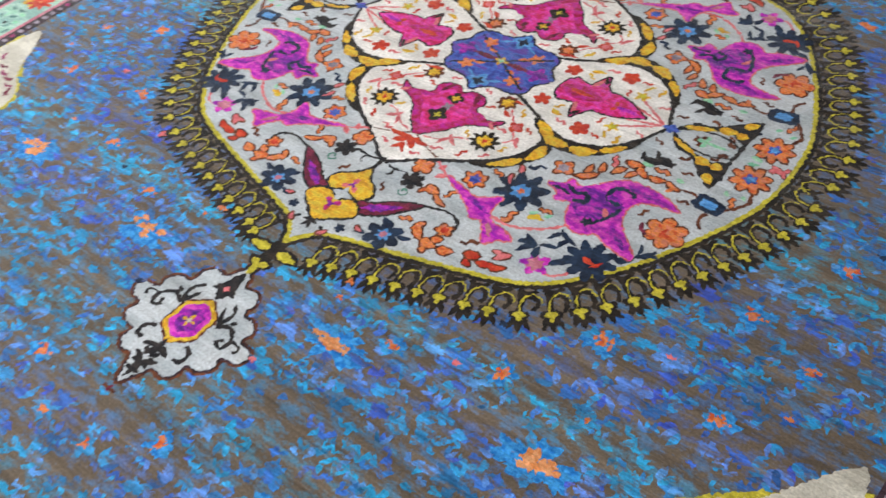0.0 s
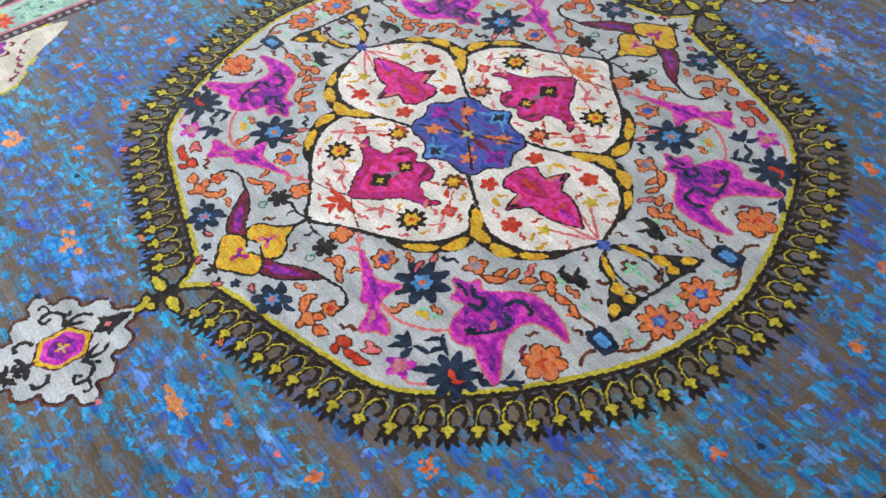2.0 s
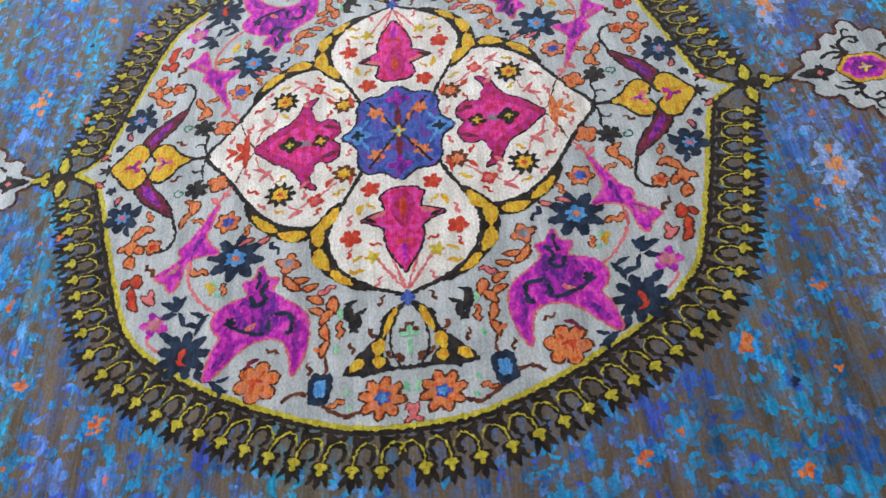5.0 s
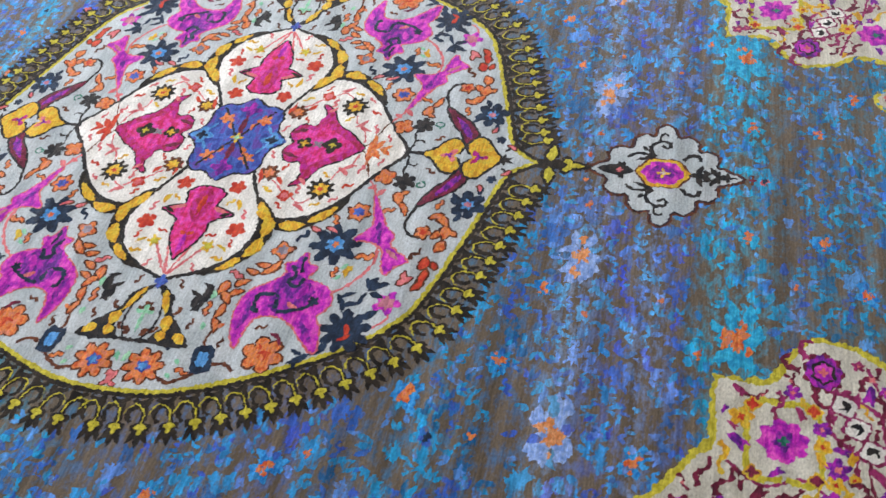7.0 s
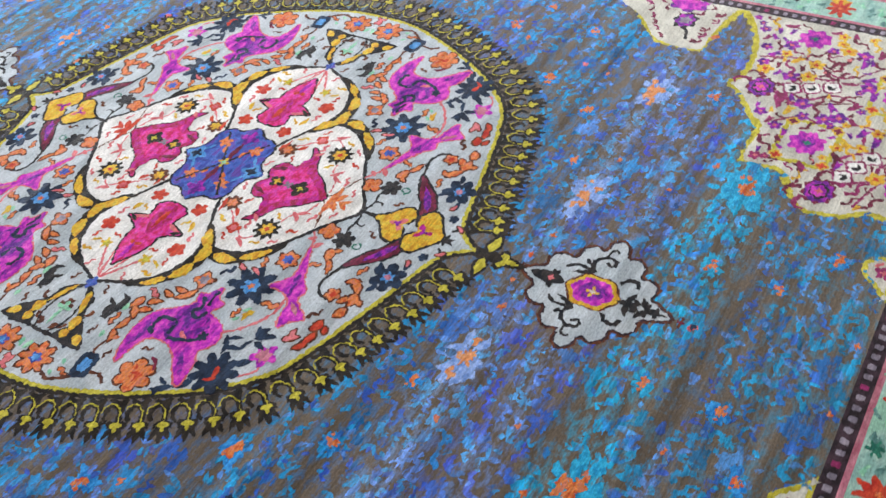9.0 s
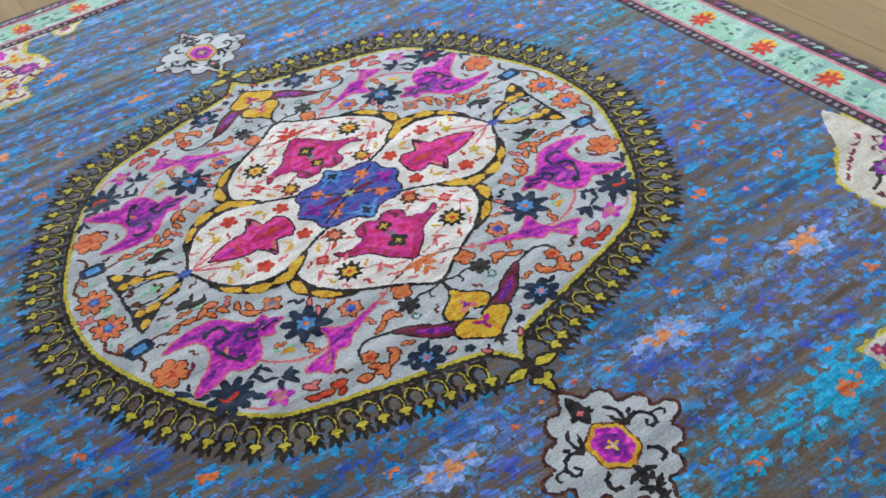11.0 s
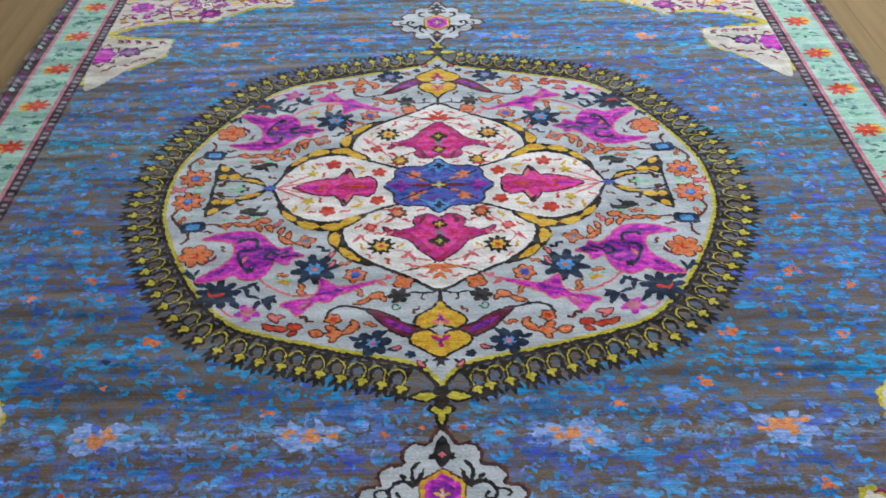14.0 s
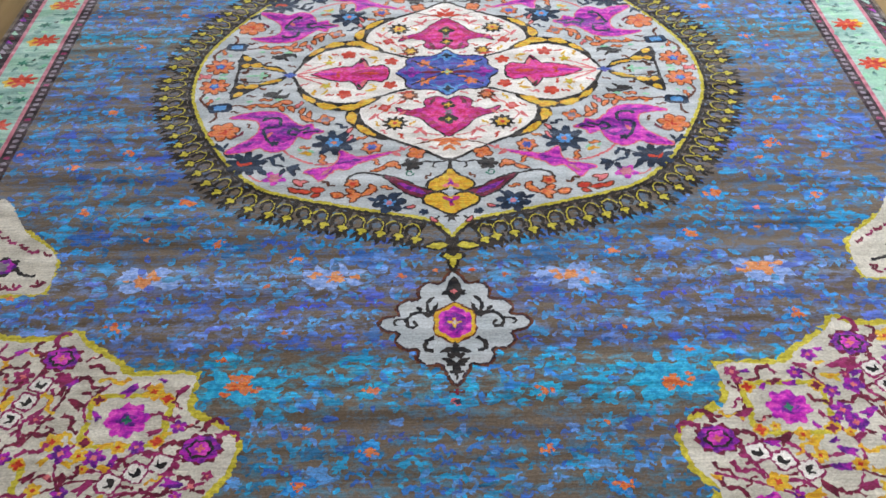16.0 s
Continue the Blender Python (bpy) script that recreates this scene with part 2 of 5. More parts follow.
def inlay(name, parent, layers, label="", lift=0, rim=True):
    """One motif as raised pile: layers of (closed loop, material, level), the loops filled and given a low rim."""
    verts, faces, slots, mats = [], [], [], []
    if name in SOLID:
        OCCUPIED.extend((name, c) for c, m, lv in layers if min(p[0] for p in c) > -0.3 and max(p[1] for p in c) > 0)
    many = len(layers) > 14
    for order, (loop, mat, level) in enumerate(layers):
        if len(loop) < 3:
            continue
        level += order * 0.61803 % 1 * 0.6 if many else order * 0.0371 + len(bpy.data.meshes) * 0.00713 % 0.031
        if mat not in mats:
            mats.append(mat)
        z, k = (level + lift) * STEP, len(loop)
        pts, _, tris, *_ = delaunay_2d_cdt([Vector(p) for p in loop], [(i, (i + 1) % k) for i in range(k)], [], 1, 1e-6)
        base = len(verts)
        verts += [(p[0], p[1], z) for p in pts]
        faces += [tuple(base + i for i in t) for t in tris]
        slots += [mats.index(mat)] * len(tris)
        if rim:
            area = sum(a[0] * b[1] - b[0] * a[1] for a, b in zip(loop, loop[1:] + loop[:1]))
            ring, base = (loop if area > 0 else loop[::-1]), len(verts)
            verts += [(x, y, z) for x, y in ring] + [(x, y, z - STEP * 1.2) for x, y in ring]
            faces += [(base + k + i, base + k + (i + 1) % k, base + (i + 1) % k, base + i) for i in range(k)]
            slots += [mats.index(mat)] * k
    me = bpy.data.meshes.new(name)
    me.from_pydata(verts, [], faces)
    for m in mats:
        me.materials.append(m)
    me.polygons.foreach_set("material_index", slots)
    me.update()
    ob = new(name, me)
    ob.parent = parent
    return tagged(ob, label)


rnd = random.Random(11)
KNOT = 0.003


def knots(loop, g=KNOT):
    """Frays a loop a little and steps it to the grid of knots, as a weaver must."""
    size = max(p[0] for p in loop) - min(p[0] for p in loop) + max(p[1] for p in loop) - min(p[1] for p in loop)
    amp = min(0.0042, size * 0.055)
    out = []
    for x, y in dense(loop, True, 0.003):
        v = noise.noise_vector((x * 190, y * 190, 0.5))
        p = (round((x + v[0] * amp) / g) * g, round((y + v[1] * amp) / g) * g)
        if not out or p != out[-1]:
            out.append(p)
    while len(out) > 1 and out[0] == out[-1]:
        out.pop()
    clean = []
    for p in out:
        if len(clean) > 1 and p == clean[-2]:
            clean.pop()
        else:
            clean.append(p)
    return clean


def curve(pts, closed=True, step=0.004):
    """A smooth line through a few control points."""
    out, k = [], len(pts)
    for i in range(k if closed else k - 1):
        if closed:
            p0, p1, p2, p3 = (pts[(i + j) % k] for j in (-1, 0, 1, 2))
        else:
            p0, p1, p2, p3 = (pts[min(max(i + j, 0), k - 1)] for j in (-1, 0, 1, 2))
        steps = max(2, int(math.dist(p1, p2) / step))
        for s in range(steps):
            t = s / steps
            out.append(tuple(0.5 * (2 * b + (c - a) * t + (2 * a - 5 * b + 4 * c - d) * t * t + (3 * b - a - 3 * c + d) * t ** 3) for a, b, c, d in zip(p0, p1, p2, p3)))
    if not closed:
        out.append(tuple(pts[-1]))
    return out


def dense(pts, closed=True, step=0.004):
    """Straight runs between corners, cut into short steps."""
    out = []
    for a, b in zip(pts, pts[1:] + pts[:1] if closed else pts[1:]):
        k = max(1, int(math.dist(a, b) / step))
        out += [(a[0] + (b[0] - a[0]) * i / k, a[1] + (b[1] - a[1]) * i / k) for i in range(k)]
    return out if closed else out + [pts[-1]]


def grow(loop, d):
    """The loop pushed outwards by d."""
    area = sum(a[0] * b[1] - b[0] * a[1] for a, b in zip(loop, loop[1:] + loop[:1]))
    s, k, out = (1 if area > 0 else -1) * d, len(loop), []
    for i in range(k):
        (ax, ay), (bx, by) = loop[i - 2], loop[(i + 2) % k]
        tx, ty = bx - ax, by - ay
        q = math.hypot(tx, ty) or 1
        out.append((loop[i][0] + ty / q * s, loop[i][1] - tx / q * s))
    return out


def ribbon(pts, width, taper=0.0, step=0.005, waves=0.0):
    """A line of some width along a smooth way; taper thins it towards its end."""
    c = curve(pts, False, step)
    left, right = [], []
    for i, p in enumerate(c):
        a, b = c[max(i - 1, 0)], c[min(i + 1, len(c) - 1)]
        q = math.dist(a, b) or 1
        nx, ny = -(b[1] - a[1]) / q, (b[0] - a[0]) / q
        u = i / (len(c) - 1)
        w = width / 2 * (1 - taper * u) * (1 + waves * math.sin(i * 1.7))
        left.append((p[0] + nx * w, p[1] + ny * w))
        right.append((p[0] - nx * w, p[1] - ny * w))
    return left + right[::-1]


def leaf(p, q, width, bend=0.0, k=9):
    """A pointed leaf from p to q."""
    dx, dy = q[0] - p[0], q[1] - p[1]
    up, down = [], []
    for i in range(k + 1):
        u = i / k
        w = width / 2 * math.sin(math.pi * u ** 0.8) ** 0.8 if 0 < u < 1 else 0
        b = bend * math.sin(math.pi * u)
        up.append((p[0] + dx * u - dy * (b + w / (math.hypot(dx, dy) or 1)), p[1] + dy * u + dx * (b + w / (math.hypot(dx, dy) or 1))))
        down.append((p[0] + dx * u - dy * (b - w / (math.hypot(dx, dy) or 1)), p[1] + dy * u + dx * (b - w / (math.hypot(dx, dy) or 1))))
    return up + down[-2:0:-1]


def bloom(cx, cy, r, n=8, depth=0.25, turn=0.0, flat=1.0, sharp=1.0, k=72):
    """A rosette's edge: n lobes round a centre."""
    out = []
    for i in range(k):
        a = 2 * math.pi * i / k
        c = math.cos(n * a)
        rr = r * (1 - depth + depth * math.copysign(abs(c) ** sharp, c))
        out.append((cx + rr * math.cos(a + turn), cy + rr * math.sin(a + turn) * flat))
    return out


def burst(x, y, r, n, w=0.5, turn=0.0):
    """A flower head of n petals as one loop."""
    out = []
    for k in range(n * 12):
        a = 2 * math.pi * k / (n * 12)
        d = r * (0.58 + 0.42 * abs(math.cos(n * a / 2)) ** (0.55 / w * 0.8))
        out.append((x + d * math.cos(a + turn), y + d * math.sin(a + turn)))
    return out


def place(loop, x, y, angle=0.0, s=1.0):
    ca, sa = math.cos(angle), math.sin(angle)
    return [(x + s * (u * ca - v * sa), y + s * (u * sa + v * ca)) for u, v in loop]


def inside(x, y, loop):
    hit, j = False, len(loop) - 1
    for i in range(len(loop)):
        (ax, ay), (bx, by) = loop[i], loop[j]
        if (ay > y) != (by > y) and x < (bx - ax) * (y - ay) / (by - ay) + ax:
            hit = not hit
        j = i
    return hit


# ---- room ----
bm = bmesh.new()
box(bm, -4.4, 4.4, -4.9, 4.4, -0.06, -0.020)
floor = tagged(part("floor", bm, FLOOR), "tan wooden board floor around the carpet", "floor", kind="structure")
# Ceiling and walls stay out of view; added to close the room.
bm = bmesh.new()
box(bm, -4.6, 4.6, -5.1, 4.6, 2.8, 2.9)
tagged(part("ceiling", bm, PAINT), "plain white painted ceiling over the room", "ceiling", kind="structure")
bm = bmesh.new()
box(bm, -4.6, -4.4, -5.1, 4.6, -0.06, 2.8)
tagged(part("wall_west", bm, PAINT), "plain white painted wall", "wall", kind="structure")
bm = bmesh.new()
box(bm, -4.4, 4.4, -5.1, -4.9, -0.06, 2.8)
tagged(part("wall_south", bm, PAINT), "plain white painted wall", "wall", kind="structure")
# The openings in these unseen walls are assumed, cut to hold the added lamps.
for name, along, low in (("wall_north", "x", 4.4), ("wall_east", "y", 4.4)):
    bm = bmesh.new()
    a0, a1, w0, w1 = (-4.4, 4.4, -1.4, 2.2) if along == "x" else (-5.1, 4.6, -1.4, 2.2)
    for p, q, z0, z1 in ((a0, w0, -0.06, 2.8), (w1, a1, -0.06, 2.8), (w0, w1, -0.06, 0.9), (w0, w1, 2.6, 2.8)):
        if along == "x":
            box(bm, p, q, low, low + 0.2, z0, z1)
        else:
            box(bm, low, low + 0.2, p, q, z0, z1)
    tagged(part(name, bm, PAINT), "unseen plain white wall with an assumed window opening", "wall", kind="structure")

# ---- carpet: ground and border ----
HX, HY = 1.155, 1.585     # inner field
BX, BY = 1.400, 1.818    # outer edge
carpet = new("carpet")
carpet.scale.x = 1.025    # whole drawing stretched across to suit the refitted lens
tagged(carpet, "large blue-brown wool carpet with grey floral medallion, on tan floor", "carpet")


def rounded_sheet(x, y, z0, z1, soft):
    bm = bmesh.new()
    box(bm, -x, x, -y, y, z0, z1)
    bmesh.ops.bevel(bm, geom=[e for e in bm.edges if all(v.co.z > z1 - 0.001 for v in e.verts)], offset=soft, segments=3, affect="EDGES")
    return bm


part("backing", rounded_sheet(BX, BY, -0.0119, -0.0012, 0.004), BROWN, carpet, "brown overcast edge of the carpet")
bm = bmesh.new()
box(bm, -HX - 0.002, HX + 0.002, -HY - 0.002, HY + 0.002, -0.004, 0.0)
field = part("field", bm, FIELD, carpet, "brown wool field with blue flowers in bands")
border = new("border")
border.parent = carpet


def frame_band(name, d0, d1, mat, level, parent, label=""):
    """A band that runs round the field from d0 to d1 outside its edge."""
    bm = bmesh.new()
    z = level * STEP
    for sx, sy, ends in ((1, 0, 1), (-1, 0, 1), (0, 1, 0), (0, -1, 0)):
        if sx:
            x0, x1 = sorted((sx * (HX + d0), sx * (HX + d1)))
            box(bm, x0, x1, -HY - d1, HY + d1, z - 0.004, z)
        else:
            y0, y1 = sorted((sy * (HY + d0), sy * (HY + d1)))
            box(bm, -HX - d0, HX + d0, y0, y1, z - 0.004, z)
    return part(name, bm, mat, parent, label)


frame_band("inner_guard_band", 0.0, 0.034, PLUM, 1, border, "dark beaded guard band")
frame_band("pink_line", 0.034, 0.046, PINK, 1, border, "thin pink line")
main_band = frame_band("main_band", 0.046, 0.170, AQUA, 1, border, "pale aqua band with red star flowers")
frame_band("pink_line", 0.170, 0.182, PINK, 1, border, "thin pink line")
frame_band("outer_guard_band", 0.182, 0.228, PLUM, 1, border, "near-black guard band with lilac leaves")

# ---- carpet: field flowers ----
OUTLINE = [(0.737, 0.0), (0.726, 0.121), (0.676, 0.261), (0.604, 0.404), (0.543, 0.490), (0.474, 0.556), (0.385, 0.594), (0.308, 0.617), (0.220, 0.643), (0.110, 0.672), (0.050, 0.692), (0.022, 0.718), (0.0, 0.752)]


def four(q):
    """A quarter outline mirrored to the whole loop."""
    q = curve(q, False, 0.004)
    return q + [(-x, y) for x, y in q[-2::-1]] + [(-x, -y) for x, y in q[1:]] + [(x, -y) for x, y in q[-2:0:-1]]


MEDAL = four(OUTLINE)
FRINGE = [(x * 1.14, y * 1.15) for x, y in MEDAL[::6]]
SPANDREL = [(1.153, 0.605), (0.998, 0.715), (0.912, 0.800), (0.910, 0.930), (1.010, 0.942), (1.140, 0.968), (1.050, 1.028), (0.946, 1.060), (0.855, 1.062), (0.808, 1.038),
            (0.767, 1.084), (0.690, 1.140), (0.660, 1.168), (0.525, 1.172), (0.520, 1.270), (0.450, 1.315), (0.412, 1.355), (0.425, 1.440), (0.458, 1.492), (0.440, 1.558), (0.400, 1.584), (1.153, 1.584)]
PENDANT = [(0.0, 0.165), (0.018, 0.148), (0.030, 0.126), (0.060, 0.128), (0.079, 0.105), (0.079, 0.076), (0.108, 0.072), (0.127, 0.048), (0.122, 0.026), (0.150, 0.020), (0.164, 0.0),
           (0.150, -0.022), (0.122, -0.030), (0.127, -0.055), (0.105, -0.078), (0.080, -0.080), (0.081, -0.105), (0.060, -0.125), (0.034, -0.122), (0.022, -0.146), (0.0, -0.180)]


def mirrored(q):
    return q + [(-x, y) for x, y in q[-2:0:-1]]


def free(x, y):
    """True where the field lies open."""
    ax, ay = abs(x), abs(y)
    if ax > HX - 0.012 or ay > HY - 0.012 or inside(x, y, FRINGE) or inside(ax, ay, SPANDREL):
        return False
    if ax < 0.175 - abs(ay - 1.03) and abs(ay - 1.03) < 0.2:
        return False
    return True


def ragged(x, y, r, wide=1.3, k=34):
    """A blot of knots with a torn edge."""
    ph, out = rnd.uniform(0, 60), []
    for i in range(k):
        a = 2 * math.pi * i / k
        c, v = math.cos(a), math.sin(a)
        d = r * max(0.25, 0.86 + 0.75 * noise.noise((1.5 * c + ph, 1.5 * v, ph)) + 0.55 * noise.noise((4.5 * c, 4.5 * v + ph, ph)))
        out.append((x + wide * d * c, y + d * v))
    return knots(out, 0.0025)


def scribble(x, y, r, a):
    """A hooked, letter-like twig with a leaf."""
    way = [(-r * 1.3, -r * 0.3), (-r * 0.6, r * rnd.uniform(0.3, 0.8)), (r * 0.1, r * rnd.uniform(-0.5, 0.2)), (r * 0.8, r * rnd.uniform(0.0, 0.7)), (r * 1.3, -r * 0.4)]
    side = leaf((0, 0), (r * rnd.uniform(0.3, 0.8), r * rnd.choice((-1.2, 1.2))), r * 0.6, 0.15)
    return [knots(place(ribbon(way, r * rnd.uniform(0.42, 0.66), 0.35), x, y, a), 0.0025), knots(place(side, x, y, a), 0.0025)]


def torn_heart(x, y, r, wide):
    """The warm heart of a flower: a few torn blots."""
    out = [ragged(x, y, r * 0.55, wide)]
    for k in range(5):
        b, d = rnd.uniform(0, 6.28), rnd.uniform(0.55, 1.15)
        out.append(ragged(x + r * wide * d * math.cos(b), y + r * 0.7 * d * math.sin(b), r * rnd.uniform(0.16, 0.38), wide * 0.9, 16))
    return out


sprays, hearts, warm = [], [], []
STAND = [(0.268, 0.893, 0.050), (0.700, 0.885, 0.050), (0.732, 1.040, 0.030), (0.440, 1.222, 0.055), (0.170, 1.238, 0.030), (0.652, 0.600, 0.036), (0.845, 0.385, 0.036),
         (0.975, 0.450, 0.026), (0.930, 0.180, 0.030), (0.560, 0.760, 0.030), (0.300, 1.470, 0.028), (0.170, 1.390, 0.026), (0.900, 0.630, 0.030), (0.360, 0.820, 0.026)]
taken = []
for x, y, r in STAND:
    for sx in (-1, 1):
        for sy in (-1, 1):
            px, py = sx * x + rnd.uniform(-0.006, 0.006), sy * y + rnd.uniform(-0.008, 0.008)
            if not free(px, py):
                continue
            taken.append((px, py, r))
            wide = 1.75 if r >= 0.05 else 1.25
            petals = AZURE if sy > 0 else CYAN if 1.15 < y < 1.3 else PERIWINKLE if 0.85 < y < 0.95 else AZURE
            heart = APRICOT if r >= 0.05 and petals is not CYAN else ORANGE
            layers = [(ragged(px, py, r * 0.78, wide, 60), petals, 1.2)]
            for k in range(11 if r >= 0.05 else 7):
                b, d = k * (0.571 if r >= 0.05 else 0.9) + rnd.uniform(-0.2, 0.2), r * rnd.uniform(0.78, 1.05)
                tip = (px + wide * d * math.cos(b), py + d * math.sin(b))
                layers.append((knots(leaf((px + wide * d * 0.4 * math.cos(b), py + d * 0.4 * math.sin(b)), tip, r * 0.42, rnd.uniform(-0.3, 0.3)), 0.0025), BLUES if k % 3 == 0 else petals, 1.25 + 0.02 * k))
            layers += [(c, heart, 1.8 + 0.05 * k) for k, c in enumerate(torn_heart(px, py, r * 0.62, wide * 0.85))]
            inlay("field_flower", field, layers, "ragged blue flower with orange heart", rim=False)
            for k in range(14 if r >= 0.05 else 7):
                b = rnd.uniform(0, 6.28)
                d = rnd.uniform(1.05, 1.5)
                sprays.append(knots(place(leaf((0, 0), (r * 0.6, 0), r * 0.32), px + r * wide * d * math.cos(b), py + r * 0.85 * d * math.sin(b), b + rnd.uniform(-0.4, 0.4)), 0.0025))
cells = {}


def row_gap(y):
    """The bare brown lanes between the rows of flowers."""
    if abs(y) > 0.78:
        return math.cos(2 * math.pi * (abs(y) - 0.895) / 0.157) < -0.95
    return noise.noise((0.3, y * 8, 7.0)) < -0.55


def clear(x, y, r):
    gx, gy = int(x / 0.05), int(y / 0.05)
    for i in range(gx - 2, gx + 3):
        for j in range(gy - 2, gy + 3):
            for u, v, w in cells.get((i, j), ()):
                if math.hypot((u - x) * 0.85, v - y) < (r + w) * 0.78:
                    return False
    return all(math.hypot((u - x) * 0.7, v - y) > r + w * 0.95 for u, v, w in taken)


for tries in range(30000):
    x, y = rnd.uniform(0.0, HX), rnd.uniform(-HY, HY)
    kind = rnd.random()
    r = 0.031 if kind < 0.10 else 0.022 if kind < 0.55 else 0.015
    if not free(x, y) or not clear(x, y, r) or noise.noise((x * 5, y * 11, 3.0)) < -0.24 or row_gap(y):
        continue
    cells.setdefault((int(x / 0.05), int(y / 0.05)), []).append((x, y, r))
    turn, form = rnd.uniform(0, 6.28), rnd.random()
    script = 0.62 if 0.96 < abs(y) < 1.12 or abs(y) > 1.28 else 0.28
    for s in (1, -1):
        px = s * x + rnd.uniform(-0.004, 0.004)
        py = y + rnd.uniform(-0.004, 0.004)
        a = turn if s > 0 else math.pi - turn
        if r > 0.03:
            sprays.append(knots([(px + (u - px) * 1.2, v) for u, v in burst(px, py, r * 1.1, 6, 0.4, a)], 0.0025))
            sprays.append(ragged(px, py, r * 0.5))
            if form < 0.20:
                warm += torn_heart(px, py, r * 0.36, 1.2)
            elif form < 0.75:
                hearts.append(ragged(px, py, r * 0.26, 1.2, 16))
        elif form < script:
            sprays += scribble(px, py, r, a if form < 0.1 else a * 0.15)
        elif form < script + 0.26:
            sprays.append(ragged(px, py, r * 1.06, rnd.uniform(1.1, 1.6)))
            if form < script + 0.02:
                warm.append(ragged(px, py, r * 0.42, 1.3, 16))
        else:
            for k in (-1, 0, 1):
                sprays.append(knots(place(leaf((0, 0), (r * 1.6, k * r * 1.0), r * 0.66, 0.1 * k), px - r * 0.7 * math.cos(a), py - r * 0.7 * math.sin(a), a), 0.0025))
for k in range(2400):
    x, y, r = rnd.uniform(-HX, HX), rnd.uniform(-HY, HY), rnd.uniform(0.005, 0.010)
    if free(x, y) and not row_gap(y):
        sprays.append(ragged(x, y, r, 1.6, 14))
tagged(inlay("field_leaves", field, [(c, BLUES, 0.5) for c in sprays], "small blue leaves and flowers in banded dye lots", rim=False), kind="stuff")
tagged(inlay("flower_hearts", field, [(c, ROSE if i % 3 else NAVY, 2) for i, c in enumerate(hearts)], "small rose and navy flower hearts", rim=False), kind="stuff")
tagged(inlay("flower_centres", field, [(c, ORANGE, 2) for c in warm], "orange flower centres", rim=False), kind="stuff")

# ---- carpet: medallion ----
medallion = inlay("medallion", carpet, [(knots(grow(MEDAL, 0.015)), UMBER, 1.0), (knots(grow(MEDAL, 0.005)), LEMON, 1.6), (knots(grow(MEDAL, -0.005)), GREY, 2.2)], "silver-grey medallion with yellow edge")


def fringe_unit(p, nrm, size, flip):
    """One cane-shaped scroll with its yellow line and bud, growing outwards from p."""
    ang = math.atan2(nrm[1], nrm[0])
    s = size
    put = lambda loop: [(p[0] + u * math.cos(ang) - v * math.sin(ang) * flip, p[1] + u * math.sin(ang) + v * math.cos(ang) * flip) for u, v in loop]
    stem = ribbon([(0.004, 0.011), (0.030, 0.009), (0.050, 0.011), (0.078, 0.011)], 0.0125)
    cane = ribbon([(0.034, 0.009), (0.022, 0.000), (0.022, -0.013), (0.034, -0.022), (0.048 * s, -0.0215), (0.060 * s, -0.014)], 0.0125, 0.35, 0.003)
    root = ribbon([(0.004, -0.020), (0.012, -0.010), (0.012, 0.004), (0.004, 0.016)], 0.010)
    pod = bloom(0.074, 0.011, 0.0235 * s, 3, 0.28, 0.0, 0.95, k=42)
    tips = [leaf((0.070, 0.011), (0.112, 0.011), 0.015), leaf((0.066, 0.013), (0.104, 0.032), 0.013), leaf((0.066, 0.009), (0.104, -0.010), 0.013), leaf((0.058, 0.013), (0.076, 0.031), 0.010), leaf((0.058, 0.009), (0.076, -0.009), 0.010)]
    line = ribbon([(0.066, 0.011), (0.050, 0.011), (0.034, 0.008), (0.020, -0.003), (0.0165, -0.014), (0.024, -0.026), (0.038, -0.031)], 0.0027, 0, 0.003)
    bud = [bloom(0.072, 0.011, 0.0125 * s, 3, 0.32, 0.0, 1.05, k=36), leaf((0.062, 0.011), (0.070, 0.024), 0.008), leaf((0.062, 0.011), (0.070, -0.002), 0.008)]
    g = 0.0022
    return [(knots(put(c), g), m, lv) for c, m, lv in ((root, UMBER, 0.9), (cane, UMBER, 1.0), (stem, UMBER, 1.2), (pod, UMBER, 1.4), *((c, UMBER, 1.5) for c in tips), (line, LEMON, 2.3), *((c, LEMON, 2.6) for c in bud))]


def walk_line(loop, pitch):
    """Even steps along a closed loop, with the way out."""
    ring = grow(loop, 0.012)
    total = sum(math.dist(a, b) for a, b in zip(ring, ring[1:] + ring[:1]))
    k = round(total / pitch)
    out, want, run = [], 0.5 * total / k, 0.0
    for i in range(len(ring)):
        a, b = ring[i], ring[(i + 1) % len(ring)]
        d = math.dist(a, b)
        while want < run + d and len(out) < k:
            f = (want - run) / d
            out.append((a[0] + (b[0] - a[0]) * f, a[1] + (b[1] - a[1]) * f, (b[1] - a[1]) / d, -(b[0] - a[0]) / d))
            want += total / k
        run += d
    return out


for x, y, nx, ny in walk_line(MEDAL, 0.0465):
    if abs(x) < 0.040:
        continue
    flip = 1 if (x > 0) == (y > 0) else -1
    inlay("fringe_bud", medallion, fringe_unit((x, y), (nx, ny), rnd.uniform(0.92, 1.08), flip), lift=rnd.uniform(0, 0.15))

